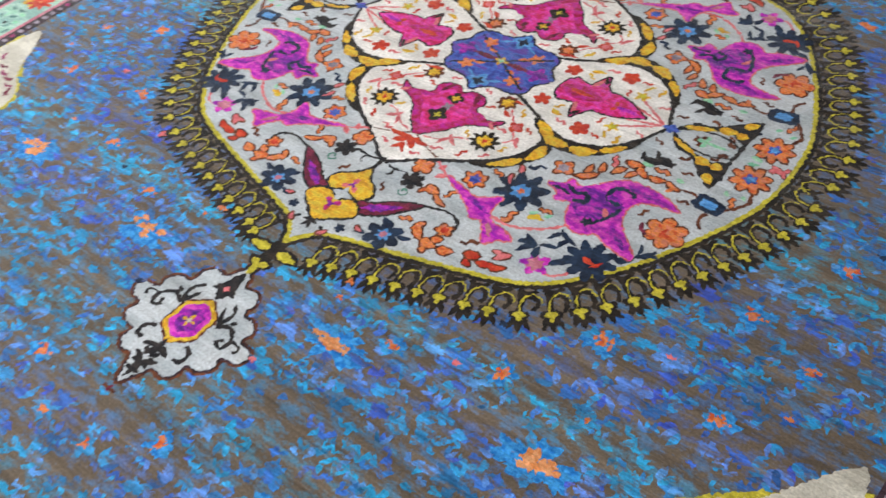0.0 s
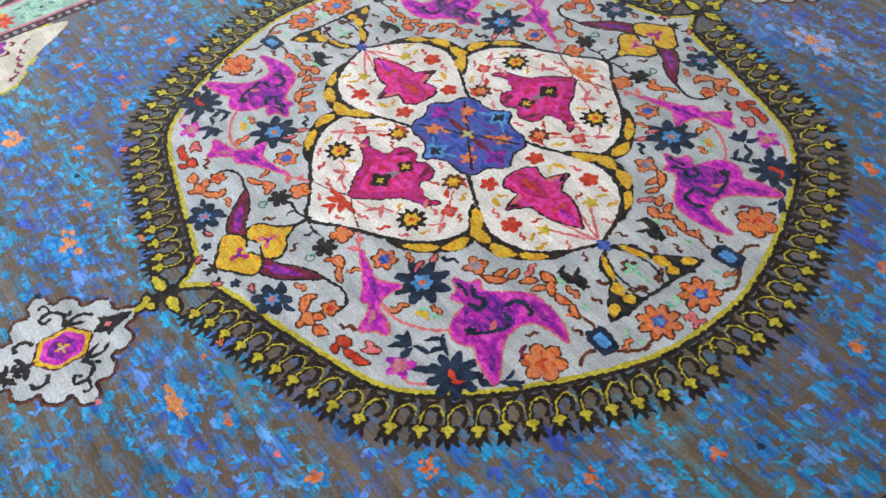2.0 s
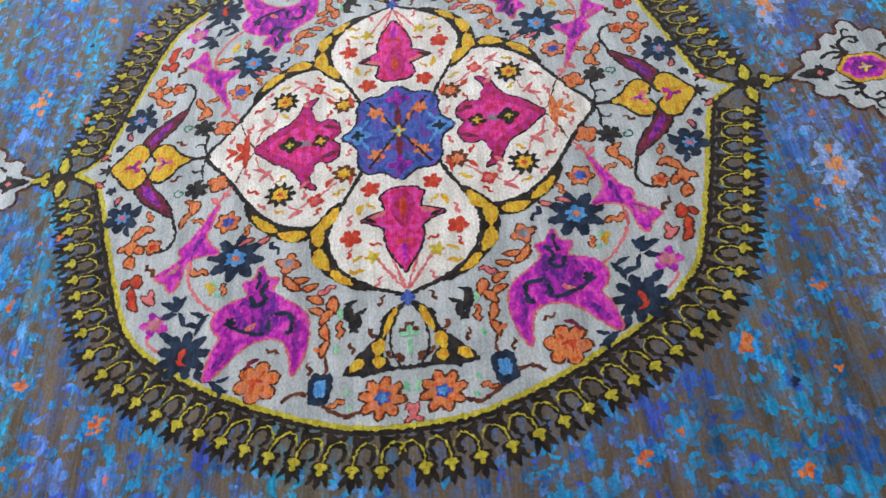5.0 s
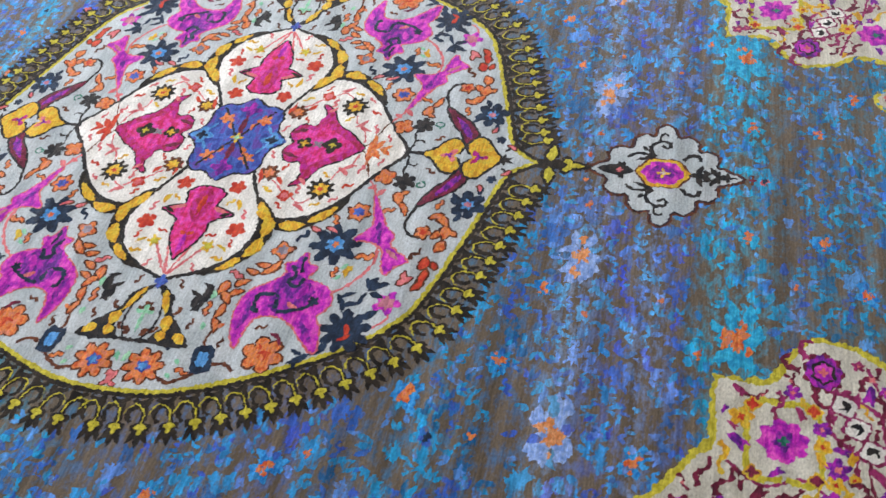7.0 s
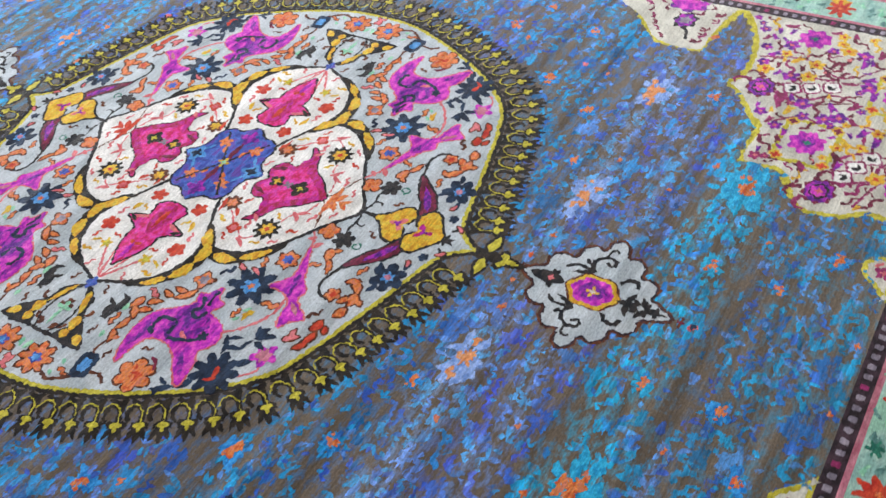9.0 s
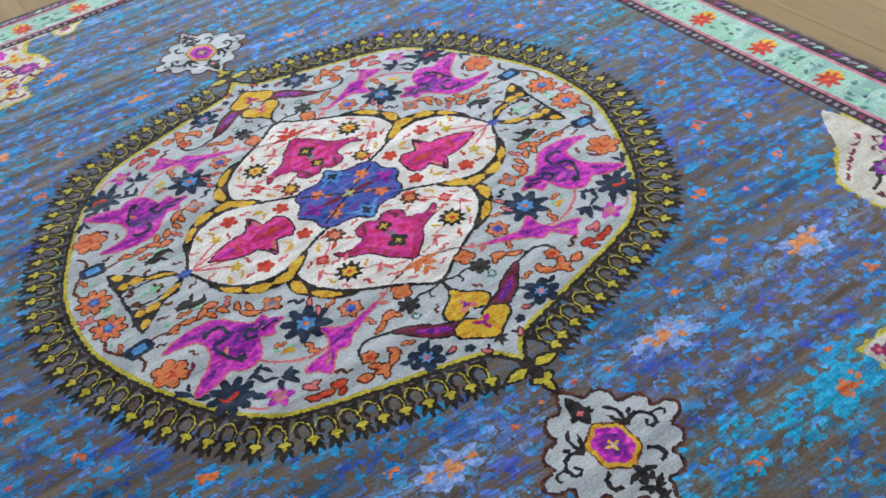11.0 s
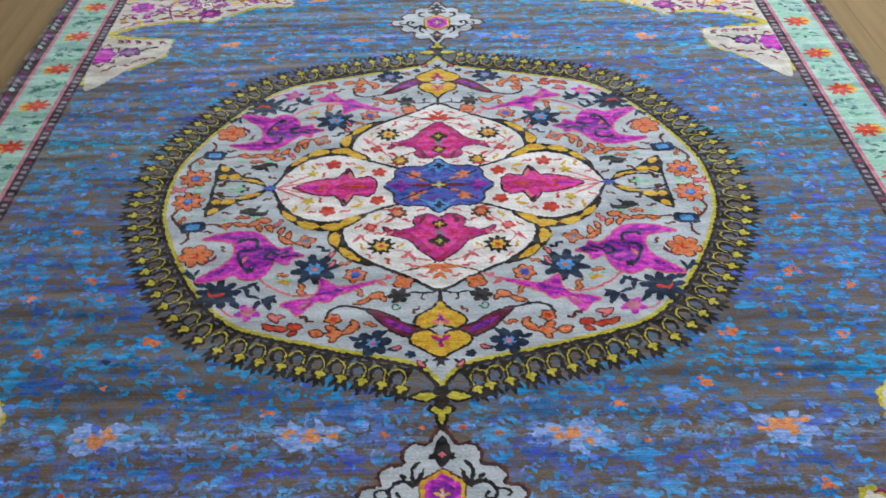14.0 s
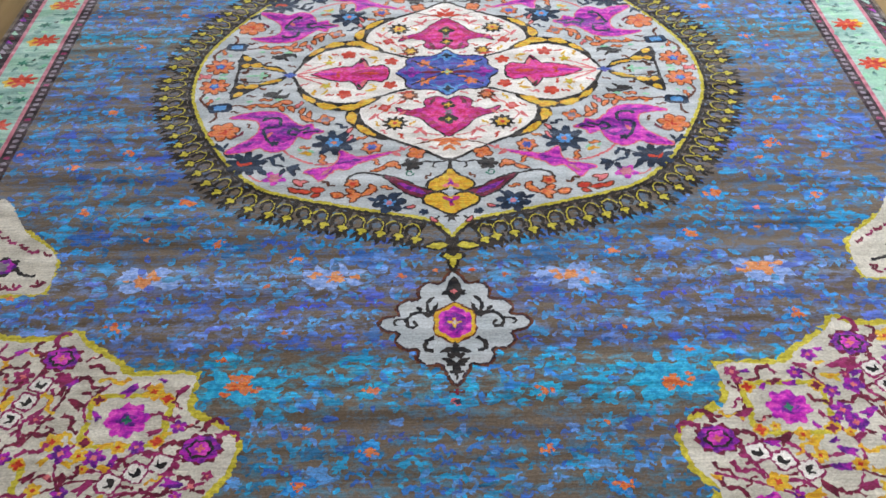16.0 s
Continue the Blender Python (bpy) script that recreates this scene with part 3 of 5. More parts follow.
for sy in (1, -1):
    f = lambda loop: knots([(x, sy * y) for x, y in loop], 0.0025)
    dark = [ribbon([(0.0, 0.74), (0.0, 0.86)], 0.030), leaf((0.0, 0.785), (0.075, 0.790), 0.036), leaf((0.0, 0.785), (-0.075, 0.790), 0.036), bloom(0, 0.835, 0.034, 3, 0.3, 1.57), leaf((0, 0.83), (0, 0.885), 0.026)]
    gold = [leaf((0.010, 0.786), (0.062, 0.790), 0.022), leaf((-0.010, 0.786), (-0.062, 0.790), 0.022), bloom(0, 0.835, 0.024, 3, 0.38, 1.57), leaf((0, 0.83), (0, 0.868), 0.014)]
    inlay("finial", medallion, [(f(c), UMBER, 1.2 + 0.1 * i) for i, c in enumerate(dark)] + [(f(c), LEMON, 2.2 + 0.1 * i) for i, c in enumerate(gold)], "yellow trefoil at the medallion's tip")


def quarters():
    for sx in (1, -1):
        for sy in (1, -1):
            yield lambda loop, sx=sx, sy=sy: [(sx * x, sy * y) for x, y in loop]


def halves_y():
    for s in (1, -1):
        yield lambda loop, s=s: [(x, s * y) for x, y in loop]


def halves_x():
    for s in (1, -1):
        yield lambda loop, s=s: [(s * x, y) for x, y in loop]


def edged(loop, fill, edge, width=0.006, level=2.8, g=0.0025):
    return [(knots(grow(loop, width), g), edge, level), (knots(loop, g), fill, level + 0.6)]


# Petals
PETAL_Y = mirrored([(0.0, 0.09), (0.105, 0.078), (0.178, 0.115), (0.232, 0.160), (0.246, 0.212), (0.222, 0.275), (0.155, 0.338), (0.060, 0.398), (0.0, 0.440)])
PETAL_X = [(0.09, 0.0), (0.105, 0.072), (0.178, 0.120), (0.275, 0.155), (0.332, 0.150), (0.382, 0.122), (0.422, 0.068), (0.446, 0.014), (0.456, 0.0)]
PETAL_X = PETAL_X + [(x, -y) for x, y in PETAL_X[-2:0:-1]]
for q in halves_y():
    inlay("petal", medallion, edged(q(curve(PETAL_Y)), IVORY, BLACK, 0.009), "ivory petal with black edge")
for q in halves_x():
    inlay("petal", medallion, edged(q(curve(PETAL_X)), IVORY, BLACK, 0.009, 2.9), "ivory petal with black edge")
for q in quarters():
    one = curve([(0.150, 0.108), (0.220, 0.150), (0.252, 0.212), (0.226, 0.284), (0.160, 0.345), (0.215, 0.330), (0.275, 0.262), (0.286, 0.212), (0.262, 0.168), (0.205, 0.128)])
    two = curve([(0.190, 0.132), (0.275, 0.162), (0.340, 0.154), (0.392, 0.122), (0.432, 0.066), (0.424, 0.110), (0.372, 0.172), (0.300, 0.200), (0.236, 0.182)])
    in1 = [leaf((0.205, 0.138), (0.268, 0.200), 0.027, -0.1), leaf((0.268, 0.205), (0.258, 0.268), 0.030, -0.1), leaf((0.252, 0.270), (0.196, 0.328), 0.023, -0.05)]
    in2 = [leaf((0.245, 0.178), (0.312, 0.180), 0.031, 0.05), leaf((0.312, 0.182), (0.372, 0.156), 0.030, 0.1), leaf((0.372, 0.154), (0.415, 0.108), 0.021, 0.05)]
    inlay("crescent_leaf", medallion, [(knots(q(one), 0.0025), UMBER, 4.2)] + [(knots(q(c), 0.0025), YELLOW, 4.8) for c in in1], "yellow crescent leaf with black edge")
    inlay("crescent_leaf", medallion, [(knots(q(two), 0.0025), UMBER, 4.3)] + [(knots(q(c), 0.0025), YELLOW, 4.9) for c in in2], "yellow crescent leaf with black edge")

# Heart flower in the middle
HEART = [(0.0, 0.134), (0.024, 0.104), (0.052, 0.092), (0.092, 0.092), (0.118, 0.072), (0.120, 0.040), (0.132, 0.022), (0.152, 0.0)]
heart = four(HEART)
layers = edged(heart, INDIGO, BLACK, 0.005, 4.4)
for k, a in enumerate((0.62, 2.52, 3.76, 5.66)):
    layers.append((knots(ribbon([(0.01 * math.cos(a), 0.01 * math.sin(a)), (0.13 * math.cos(a), 0.12 * math.sin(a))], 0.006), 0.002), BLACK, 5.6))
for sx in (1, -1):
    for sy in (1, -1):
        layers.append((knots(bloom(sx * 0.068, sy * 0.052, 0.021, 5, 0.25, 0.5), 0.002), ORANGE, 5.6))
        layers.append((knots(leaf((sx * 0.030, sy * 0.026), (sx * 0.060, sy * 0.034), 0.010, 0.2), 0.002), ORANGE, 5.6))
        layers.append((knots(leaf((sx * 0.020, sy * 0.085), (sx * 0.052, sy * 0.066), 0.008), 0.002), SKYBLUE, 5.6))
for s in (1, -1):
    layers.append((knots(bloom(0, s * 0.094, 0.030, 4, 0.22), 0.002), SKYBLUE, 5.5))
    layers.append((knots(bloom(0, s * 0.094, 0.017, 4, 0.25), 0.002), NAVY, 6.1))
    layers.append((knots(bloom(s * 0.105, 0, 0.030, 4, 0.25), 0.002), PURPLE, 5.5))
    layers.append((knots(leaf((s * 0.012, 0), (s * 0.085, 0), 0.018), 0.002), WINE, 5.4))
layers += [(knots(bloom(0, 0, 0.018, 4, 0.35), 0.002), YELLOW, 6.2), (knots(bloom(0, 0, 0.009, 4, 0.3), 0.002), MINT, 6.8)]
inlay("centre_flower", medallion, layers, "deep blue eight-lobed flower with orange marks")

# Palmettes in the petals
PALM_Y = mirrored([(0.0, 0.152), (0.022, 0.136), (0.050, 0.140), (0.067, 0.160), (0.062, 0.184), (0.086, 0.204), (0.118, 0.203), (0.144, 0.188), (0.130, 0.216), (0.094, 0.234), (0.070, 0.252), (0.049, 0.286), (0.022, 0.314), (0.0, 0.334)])
for q in halves_y():
    layers = edged(q(curve(PALM_Y)), CRIMSON, BLACK, 0.004, 4.4)
    inner = curve(mirrored([(0.0, 0.164), (0.026, 0.150), (0.050, 0.164), (0.048, 0.194), (0.076, 0.214), (0.060, 0.230), (0.038, 0.262), (0.0, 0.306)]))
    layers += [(knots(q(inner), 0.002), HOTPINK, 5.5)]
    layers += [(knots(q(c), 0.002), m, lv) for c, m, lv in ((burst(0, 0.180, 0.022, 4, 0.5, 0.4), UMBER, 6.0), (bloom(0, 0.180, 0.012, 4, 0.3), YELLOW, 6.6), (bloom(0, 0.214, 0.015, 4, 0.3, 0.78), LILAC, 6.0), (burst(0, 0.250, 0.027, 4, 0.5), UMBER, 6.0), (bloom(0, 0.252, 0.010, 4, 0.3), LEMON, 6.6))]
    for s in (1, -1):
        layers.append((knots(q(leaf((s * 0.050, 0.176), (s * 0.034, 0.130), 0.012)), 0.002), WINE, 6.0))
        layers.append((knots(q(leaf((s * 0.066, 0.196), (s * 0.112, 0.210), 0.014)), 0.002), CRIMSON, 6.0))
    inlay("palmette", medallion, layers, "crimson and magenta palmette")
PALM_X = [(0.172, 0.0), (0.176, 0.030), (0.192, 0.046), (0.232, 0.036), (0.252, 0.088), (0.278, 0.040), (0.310, 0.040), (0.345, 0.030), (0.398, 0.0)]
PALM_X = PALM_X + [(x, -y) for x, y in PALM_X[-2:0:-1]]
for q in halves_x():
    layers = edged(q(dense(PALM_X)), HOTPINK, BLACK, 0.005, 4.4)
    layers += [(knots(q(c), 0.002), m, lv) for c, m, lv in ((leaf((0.176, 0), (0.290, 0), 0.050), CRIMSON, 5.5), (leaf((0.20, 0), (0.265, 0), 0.016), RED, 6.0), (bloom(0.325, 0, 0.020, 3, 0.4), RED, 5.6), (leaf((0.320, 0), (0.385, 0), 0.014), MAGENTA, 6.2))]
    for s in (1, -1):
        layers.append((knots(q(leaf((0.236, s * 0.034), (0.252, s * 0.076), 0.012)), 0.002), ROSE, 5.8))
        layers.append((knots(q(leaf((0.262, s * 0.056), (0.246, s * 0.088), 0.010)), 0.002), UMBER, 6.2))
    inlay("palmette", medallion, layers, "crimson palmette with dark wing tips")


def rosette(q, x, y, r, fill, eye, n=7, edge=None, depth=0.15, name="rosette", spot=None, label="", level=4.4, flat=1.0):
    """A flower head with an eye, placed in a quarter."""
    layers = []
    if edge:
        layers.append((knots(q(bloom(x, y, r + 0.005, n, depth, 0.3, flat)), 0.002), edge, level))
    layers.append((knots(q(bloom(x, y, r, n, depth, 0.3, flat)), 0.002), fill, level + 0.5))
    layers.append((knots(q(bloom(x, y, r * 0.56, 6, 0.15, 0.1, flat)), 0.002), eye, level + 1.0))
    if spot:
        layers.append((knots(q(bloom(x, y, r * 0.22, 5, 0.2, 0.1, flat)), 0.002), spot, level + 1.5))
    return inlay(name, medallion, layers, label)


def vine(q, pts, width, mat, level=3.6, taper=0.0, name="vine", label=""):
    return inlay(name, medallion, [(knots(q(ribbon(pts, width, taper)), 0.002), mat, level)], label)


def sprig(q, pts, fill, edge=None, level=4.4, name="leaf", label=""):
    """Small leaves, each as (from, to, width), or one flower head as a loop."""
    if isinstance(pts[0][0], float):
        layers = [(knots(q(grow(pts, 0.004)), 0.002), edge, level)] if edge else []
        return inlay(name, medallion, layers + [(knots(q(pts), 0.002), fill, level + 0.5)], label)
    for k, (p, e, w) in enumerate(pts):
        layers = [(knots(q(leaf(p, e, w, 0.08)), 0.002), fill, level + 0.5 + 0.08 * k)]
        if edge:
            layers.insert(0, (knots(q(grow(leaf(p, e, w, 0.08, 14), 0.004)), 0.002), edge, level + 0.08 * k))
        inlay("leaf", medallion, layers, label)


for q in quarters():
    # within the petals
    vine(q, [(0.100, 0.084), (0.140, 0.100), (0.186, 0.124)], 0.009, BLACK, 4.1)
    rosette(q, 0.147, 0.268, 0.037, UMBER, YELLOW, 10, None, 0.17, spot=RED, label="brown rosette with yellow eye")
    rosette(q, 0.110, 0.126, 0.028, RUST, YELLOW if q([(0, 1)])[0][1] > 0 else ORANGE, 8, None, 0.16, label="rust rosette with yellow eye")
    rosette(q, 0.178, 0.188, 0.020, RED, ROSE, 4, None, 0.16, name="bud", label="red bud")
    vine(q, [(0.176, 0.200), (0.196, 0.230), (0.170, 0.262)], 0.004, ROSE, 4.0)
    vine(q, [(0.150, 0.160), (0.165, 0.178), (0.130, 0.140)], 0.004, ROSE, 4.0)
    vine(q, [(0.020, 0.330), (0.060, 0.318), (0.090, 0.290), (0.115, 0.285)], 0.004, ROSE, 4.0)
    vine(q, [(0.0, 0.330), (0.040, 0.352), (0.095, 0.372)], 0.004, RUST, 4.0)
    sprig(q, [((0.070, 0.290), (0.102, 0.318), 0.012), ((0.078, 0.300), (0.060, 0.335), 0.010), ((0.200, 0.215), (0.222, 0.250), 0.011), ((0.118, 0.205), (0.140, 0.225), 0.011)], ROSE, label="rose leaves")
    sprig(q, [((0.100, 0.100), (0.148, 0.112), 0.010), ((0.120, 0.150), (0.146, 0.168), 0.012)], RED)
    sprig(q, [((0.0, 0.345), (0.032, 0.380), 0.020), ((0.0, 0.345), (0.056, 0.352), 0.014), ((0.0, 0.372), (0.018, 0.402), 0.012)], RED if q([(0, 1)])[0][1] > 0 else ORANGE, label="flame-red leaves")
    sprig(q, burst(0.166, 0.068, 0.022, 5, 0.55, 0.4), RED, name="rosette", label="small red flower")
    sprig(q, burst(0.296, 0.112, 0.024, 5, 0.55, 0.2), RED, name="rosette", label="small red flower")
    rosette(q, 0.352, 0.066, 0.018, YELLOW, LEMON, 5, None, 0.25, name="bud", label="yellow bud")
    sprig(q, [((0.205, 0.085), (0.240, 0.096), 0.013), ((0.345, 0.085), (0.362, 0.112), 0.008)], YELLOW)
    vine(q, [(0.352, 0.060), (0.392, 0.036), (0.440, 0.004)], 0.006, ROSE, 4.0)
    vine(q, [(0.310, 0.042), (0.380, 0.020), (0.440, 0.002)], 0.006, ROSE, 4.0)
    # big palmette on the grey
    body = [(0.340, 0.300), (0.368, 0.284), (0.376, 0.262), (0.400, 0.272), (0.430, 0.246), (0.458, 0.210), (0.500, 0.196), (0.555, 0.202), (0.604, 0.226), (0.556, 0.232), (0.524, 0.248), (0.516, 0.285), (0.532, 0.325), (0.594, 0.392), (0.536, 0.388), (0.505, 0.372), (0.472, 0.392), (0.438, 0.382), (0.420, 0.352), (0.408, 0.322), (0.378, 0.334), (0.370, 0.312)]
    layers = edged(q(curve(body)), MAGENTA, ROSE, 0.004, 3.8)
    layers += [(knots(q(c), 0.002), m, lv) for c, m, lv in (
        (curve([(0.40, 0.28), (0.44, 0.256), (0.490, 0.262), (0.512, 0.290), (0.490, 0.330), (0.440, 0.348), (0.412, 0.316)]), PURPLE, 5.0),
        (ribbon([(0.378, 0.280), (0.404, 0.294), (0.424, 0.284), (0.436, 0.306), (0.410, 0.316)], 0.010), NAVY, 5.6),
        (ribbon([(0.508, 0.244), (0.506, 0.232), (0.468, 0.234), (0.464, 0.270), (0.498, 0.278)], 0.010), NAVY, 5.7),
        (ribbon([(0.506, 0.284), (0.500, 0.310), (0.484, 0.346), (0.466, 0.355)], 0.009), NAVY, 5.8),
        (bloom(0.468, 0.355, 0.014, 5, 0.2), NAVY, 5.9), (bloom(0.470, 0.268, 0.008, 4, 0.2), PURPLE, 6.3),
        (leaf((0.430, 0.330), (0.468, 0.318), 0.018), MAGENTA, 5.6), (leaf((0.478, 0.212), (0.560, 0.216), 0.014, 0.1), PURPLE, 5.3), (leaf((0.520, 0.340), (0.575, 0.386), 0.014), PURPLE, 5.3), (leaf((0.478, 0.300), (0.498, 0.330), 0.012), ROSE, 5.5), (ribbon([(0.352, 0.302), (0.372, 0.300), (0.396, 0.306)], 0.007), NAVY, 5.9), (leaf((0.350, 0.292), (0.392, 0.292), 0.016), PURPLE, 5.2))]
    inlay("large_palmette", medallion, layers, "magenta and purple palmette with curled arms")
    rosette(q, 0.308, 0.355, 0.042, NAVY, SKYBLUE, 8, None, 0.16, spot=ORANGE, label="navy rosette with blue eye", level=3.4)
    sprig(q, burst(0.308, 0.355, 0.062, 8, 0.32, 0.2), NAVY, None, 3.0, name="ray_ring")
    rosette(q, 0.340, 0.242, 0.025, ORANGE, LILAC, 4, RUST, 0.2, label="orange flower", level=3.4)
    rosette(q, 0.206, 0.380, 0.027, ORANGE, INDIGO, 6, RUST, 0.14, label="orange rosette with blue eye", level=3.4)
    sprig(q, [((0.372, 0.250), (0.412, 0.215), 0.016), ((0.385, 0.230), (0.385, 0.198), 0.012), ((0.410, 0.210), (0.402, 0.180), 0.012)], ORANGE, RUST, 3.4, label="orange leaves")
    sprig(q, [((0.275, 0.310), (0.262, 0.285), 0.010), ((0.262, 0.320), (0.276, 0.352), 0.009)], ROSE, RUST, 3.4)
    fish = [(0.150, 0.404), (0.195, 0.414), (0.240, 0.424), (0.262, 0.412), (0.288, 0.394), (0.290, 0.432), (0.308, 0.462), (0.340, 0.470), (0.376, 0.484), (0.352, 0.500), (0.332, 0.524), (0.312, 0.496), (0.292, 0.474), (0.268, 0.478), (0.244, 0.456), (0.205, 0.434)]
    inlay("bird_blossom", medallion, edged(q(curve(fish)), MAGENTA, ROSE, 0.004, 3.6) + [(knots(q(leaf((0.225, 0.432), (0.300, 0.452), 0.014)), 0.002), PURPLE, 5.0), (knots(q(leaf((0.305, 0.470), (0.335, 0.506), 0.012)), 0.002), PINK, 5.0)], "magenta blossom with forked tail")
    vine(q, [(0.100, 0.376), (0.150, 0.406), (0.205, 0.420)], 0.006, ROSE, 3.3)
    vine(q, [(0.300, 0.450), (0.352, 0.452), (0.410, 0.420), (0.444, 0.382)], 0.007, ROSE, 3.3)
    sprig(q, [((0.118, 0.398), (0.130, 0.378), 0.014), ((0.150, 0.408), (0.128, 0.424), 0.014)], ROSE, None, 3.5)
    sprig(q, burst(0.612, 0.292, 0.043, 6, 0.62, 0.3), ORANGE, RUST, 3.3, name="rosette", label="orange six-petalled flower")
    sprig(q, [((0.600, 0.292), (0.630, 0.300), 0.006), ((0.612, 0.280), (0.606, 0.308), 0.006), ((0.588, 0.276), (0.602, 0.286), 0.006)], RED, None, 4.6)
    sprig(q, [((0.560, 0.290), (0.572, 0.312), 0.008), ((0.556, 0.300), (0.592, 0.322), 0.008)], WINE, None, 3.3)
    sprig(q, burst(0.531, 0.443, 0.056, 9, 0.45, 0.5), NAVY, None, 3.3, name="lotus", label="navy lotus with red heart")
    sprig(q, [((0.565, 0.415), (0.600, 0.384), 0.018), ((0.50, 0.47), (0.47, 0.50), 0.016), ((0.555, 0.460), (0.580, 0.475), 0.014)], NAVY, None, 3.1)
    sprig(q, [((0.515, 0.440), (0.545, 0.448), 0.012), ((0.540, 0.456), (0.556, 0.432), 0.008)], RED, None, 4.4)
    sprig(q, [((0.595, 0.385), (0.625, 0.345), 0.015), ((0.600, 0.372), (0.590, 0.346), 0.010), ((0.612, 0.36), (0.638, 0.362), 0.010)], NAVY, None, 3.3, label="navy leaves")
    sprig(q, [((0.440, 0.400), (0.490, 0.424), 0.012), ((0.450, 0.408), (0.432, 0.440), 0.012), ((0.470, 0.418), (0.460, 0.452), 0.014), ((0.42, 0.46), (0.385, 0.478), 0.020), ((0.425, 0.462), (0.398, 0.505), 0.018), ((0.43, 0.466), (0.44, 0.50), 0.016), ((0.465, 0.45), (0.425, 0.465), 0.010), ((0.39, 0.45), (0.42, 0.465), 0.010)], NAVY, None, 3.3, label="navy branch with leaves")
    rosette(q, 0.450, 0.510, 0.033, MAGENTA, PINK, 5, None, 0.22, label="small magenta flower", level=3.6)
    vine(q, [(0.470, 0.520), (0.492, 0.520), (0.512, 0.500), (0.520, 0.480)], 0.005, ROSE, 3.3)
    sprig(q, [((0.362, 0.412), (0.384, 0.392), 0.014), ((0.376, 0.398), (0.398, 0.402), 0.010)], YELLOW, None, 3.5)
    sprig(q, [((0.358, 0.400), (0.374, 0.384), 0.010), ((0.390, 0.392), (0.404, 0.378), 0.009)], MINT, None, 3.4)
    sprig(q, [((0.400, 0.520), (0.376, 0.548), 0.016), ((0.385, 0.530), (0.362, 0.528), 0.010)], ROSE, RUST, 3.4)
    sprig(q, [((0.550, 0.186), (0.562, 0.164), 0.010)], ORANGE, None, 3.4)
    sprig(q, [((0.482, 0.104), (0.520, 0.094), 0.022), ((0.510, 0.096), (0.530, 0.116), 0.014), ((0.486, 0.100), (0.474, 0.080), 0.010)], BLACK, None, 3.2, label="black curled leaf")
    # leaves by the spear
    sprig(q, [((0.440, 0.150), (0.476, 0.142), 0.020), ((0.470, 0.150), (0.500, 0.172), 0.016), ((0.450, 0.170), (0.432, 0.200), 0.014), ((0.50, 0.165), (0.54, 0.158), 0.014), ((0.54, 0.158), (0.574, 0.170), 0.012), ((0.476, 0.168), (0.462, 0.196), 0.013)], ORANGE, RUST, 3.5, label="orange leaf spray")
    sprig(q, [((0.455, 0.118), (0.512, 0.112), 0.022), ((0.500, 0.118), (0.530, 0.098), 0.012), ((0.46, 0.128), (0.452, 0.098), 0.010)], BLACK, None, 3.3, label="black curled leaf")
    sprig(q, [((0.468, 0.132), (0.494, 0.132), 0.012)], MINT, None, 4.8)
    sprig(q, [((0.552, 0.138), (0.572, 0.142), 0.012), ((0.650, 0.115), (0.662, 0.128), 0.010), ((0.645, 0.012), (0.672, 0.004), 0.012), ((0.685, 0.11), (0.696, 0.122), 0.010)], MINT, None, 3.4)
    vine(q, [(0.57, 0.165), (0.60, 0.160), (0.612, 0.166)], 0.006, RUST, 3.2)
    vine(q, [(0.690, 0.080), (0.705, 0.120), (0.690, 0.150), (0.668, 0.176)], 0.008, RUST, 3.2)
    vine(q, [(0.650, 0.196), (0.646, 0.225), (0.660, 0.245)], 0.008, RUST, 3.2)
    cart = [(u * 0.033, v * 0.022) for u, v in ((-1, -0.7), (-0.7, -1), (0.7, -1), (1, -0.7), (1, 0.7), (0.7, 1), (-0.7, 1), (-1, 0.7))]
    inlay("cartouche", medallion, [(knots(q(place(dense(cart), 0.642, 0.172, 0.12))), NAVY, 3.6), (knots(q(place(dense(cart), 0.642, 0.172, 0.12, 0.52)), 0.002), SKYBLUE, 4.4)], "navy cartouche with blue heart")
    sprig(q, burst(0.676, 0.056, 0.043, 8, 0.36, 0.2), ORANGE, RUST, 3.3, name="rosette", label="orange flower with blue heart")
    rosette(q, 0.676, 0.056, 0.017, INDIGO, SKYBLUE, 5, None, 0.2, name="rosette_heart", level=4.6)
    # by the tip
    horn = [(0.046, 0.578), (0.078, 0.562), (0.112, 0.534), (0.168, 0.508), (0.142, 0.546), (0.108, 0.584), (0.066, 0.604)]
    inlay("horn_leaf", medallion, edged(q(curve(horn)), WINE, BLACK, 0.005, 3.4) + [(knots(q(leaf((0.062, 0.588), (0.136, 0.538), 0.018, 0.02)), 0.002), PURPLE, 5.0)], "wine-red horn-shaped leaf")
    vine(q, [(0.155, 0.514), (0.190, 0.502), (0.225, 0.494), (0.255, 0.506), (0.264, 0.532), (0.250, 0.550)], 0.007, BLACK, 3.4)
    rosette(q, 0.248, 0.540, 0.018, ORANGE, RED, 5, RUST, 0.15, name="bud", label="orange bud", level=3.6)
    sprig(q, burst(0.153, 0.622, 0.044, 6, 0.5, 0.2), NAVY, None, 3.3, name="rosette", label="navy star flower")
    sprig(q, [((0.14, 0.60), (0.12, 0.58), 0.014), ((0.12, 0.64), (0.095, 0.650), 0.012), ((0.18, 0.61), (0.210, 0.598), 0.014)], NAVY, None, 3.1)
    rosette(q, 0.153, 0.622, 0.017, SKYBLUE, PINK, 6, None, 0.2, name="rosette_heart", level=4.2)
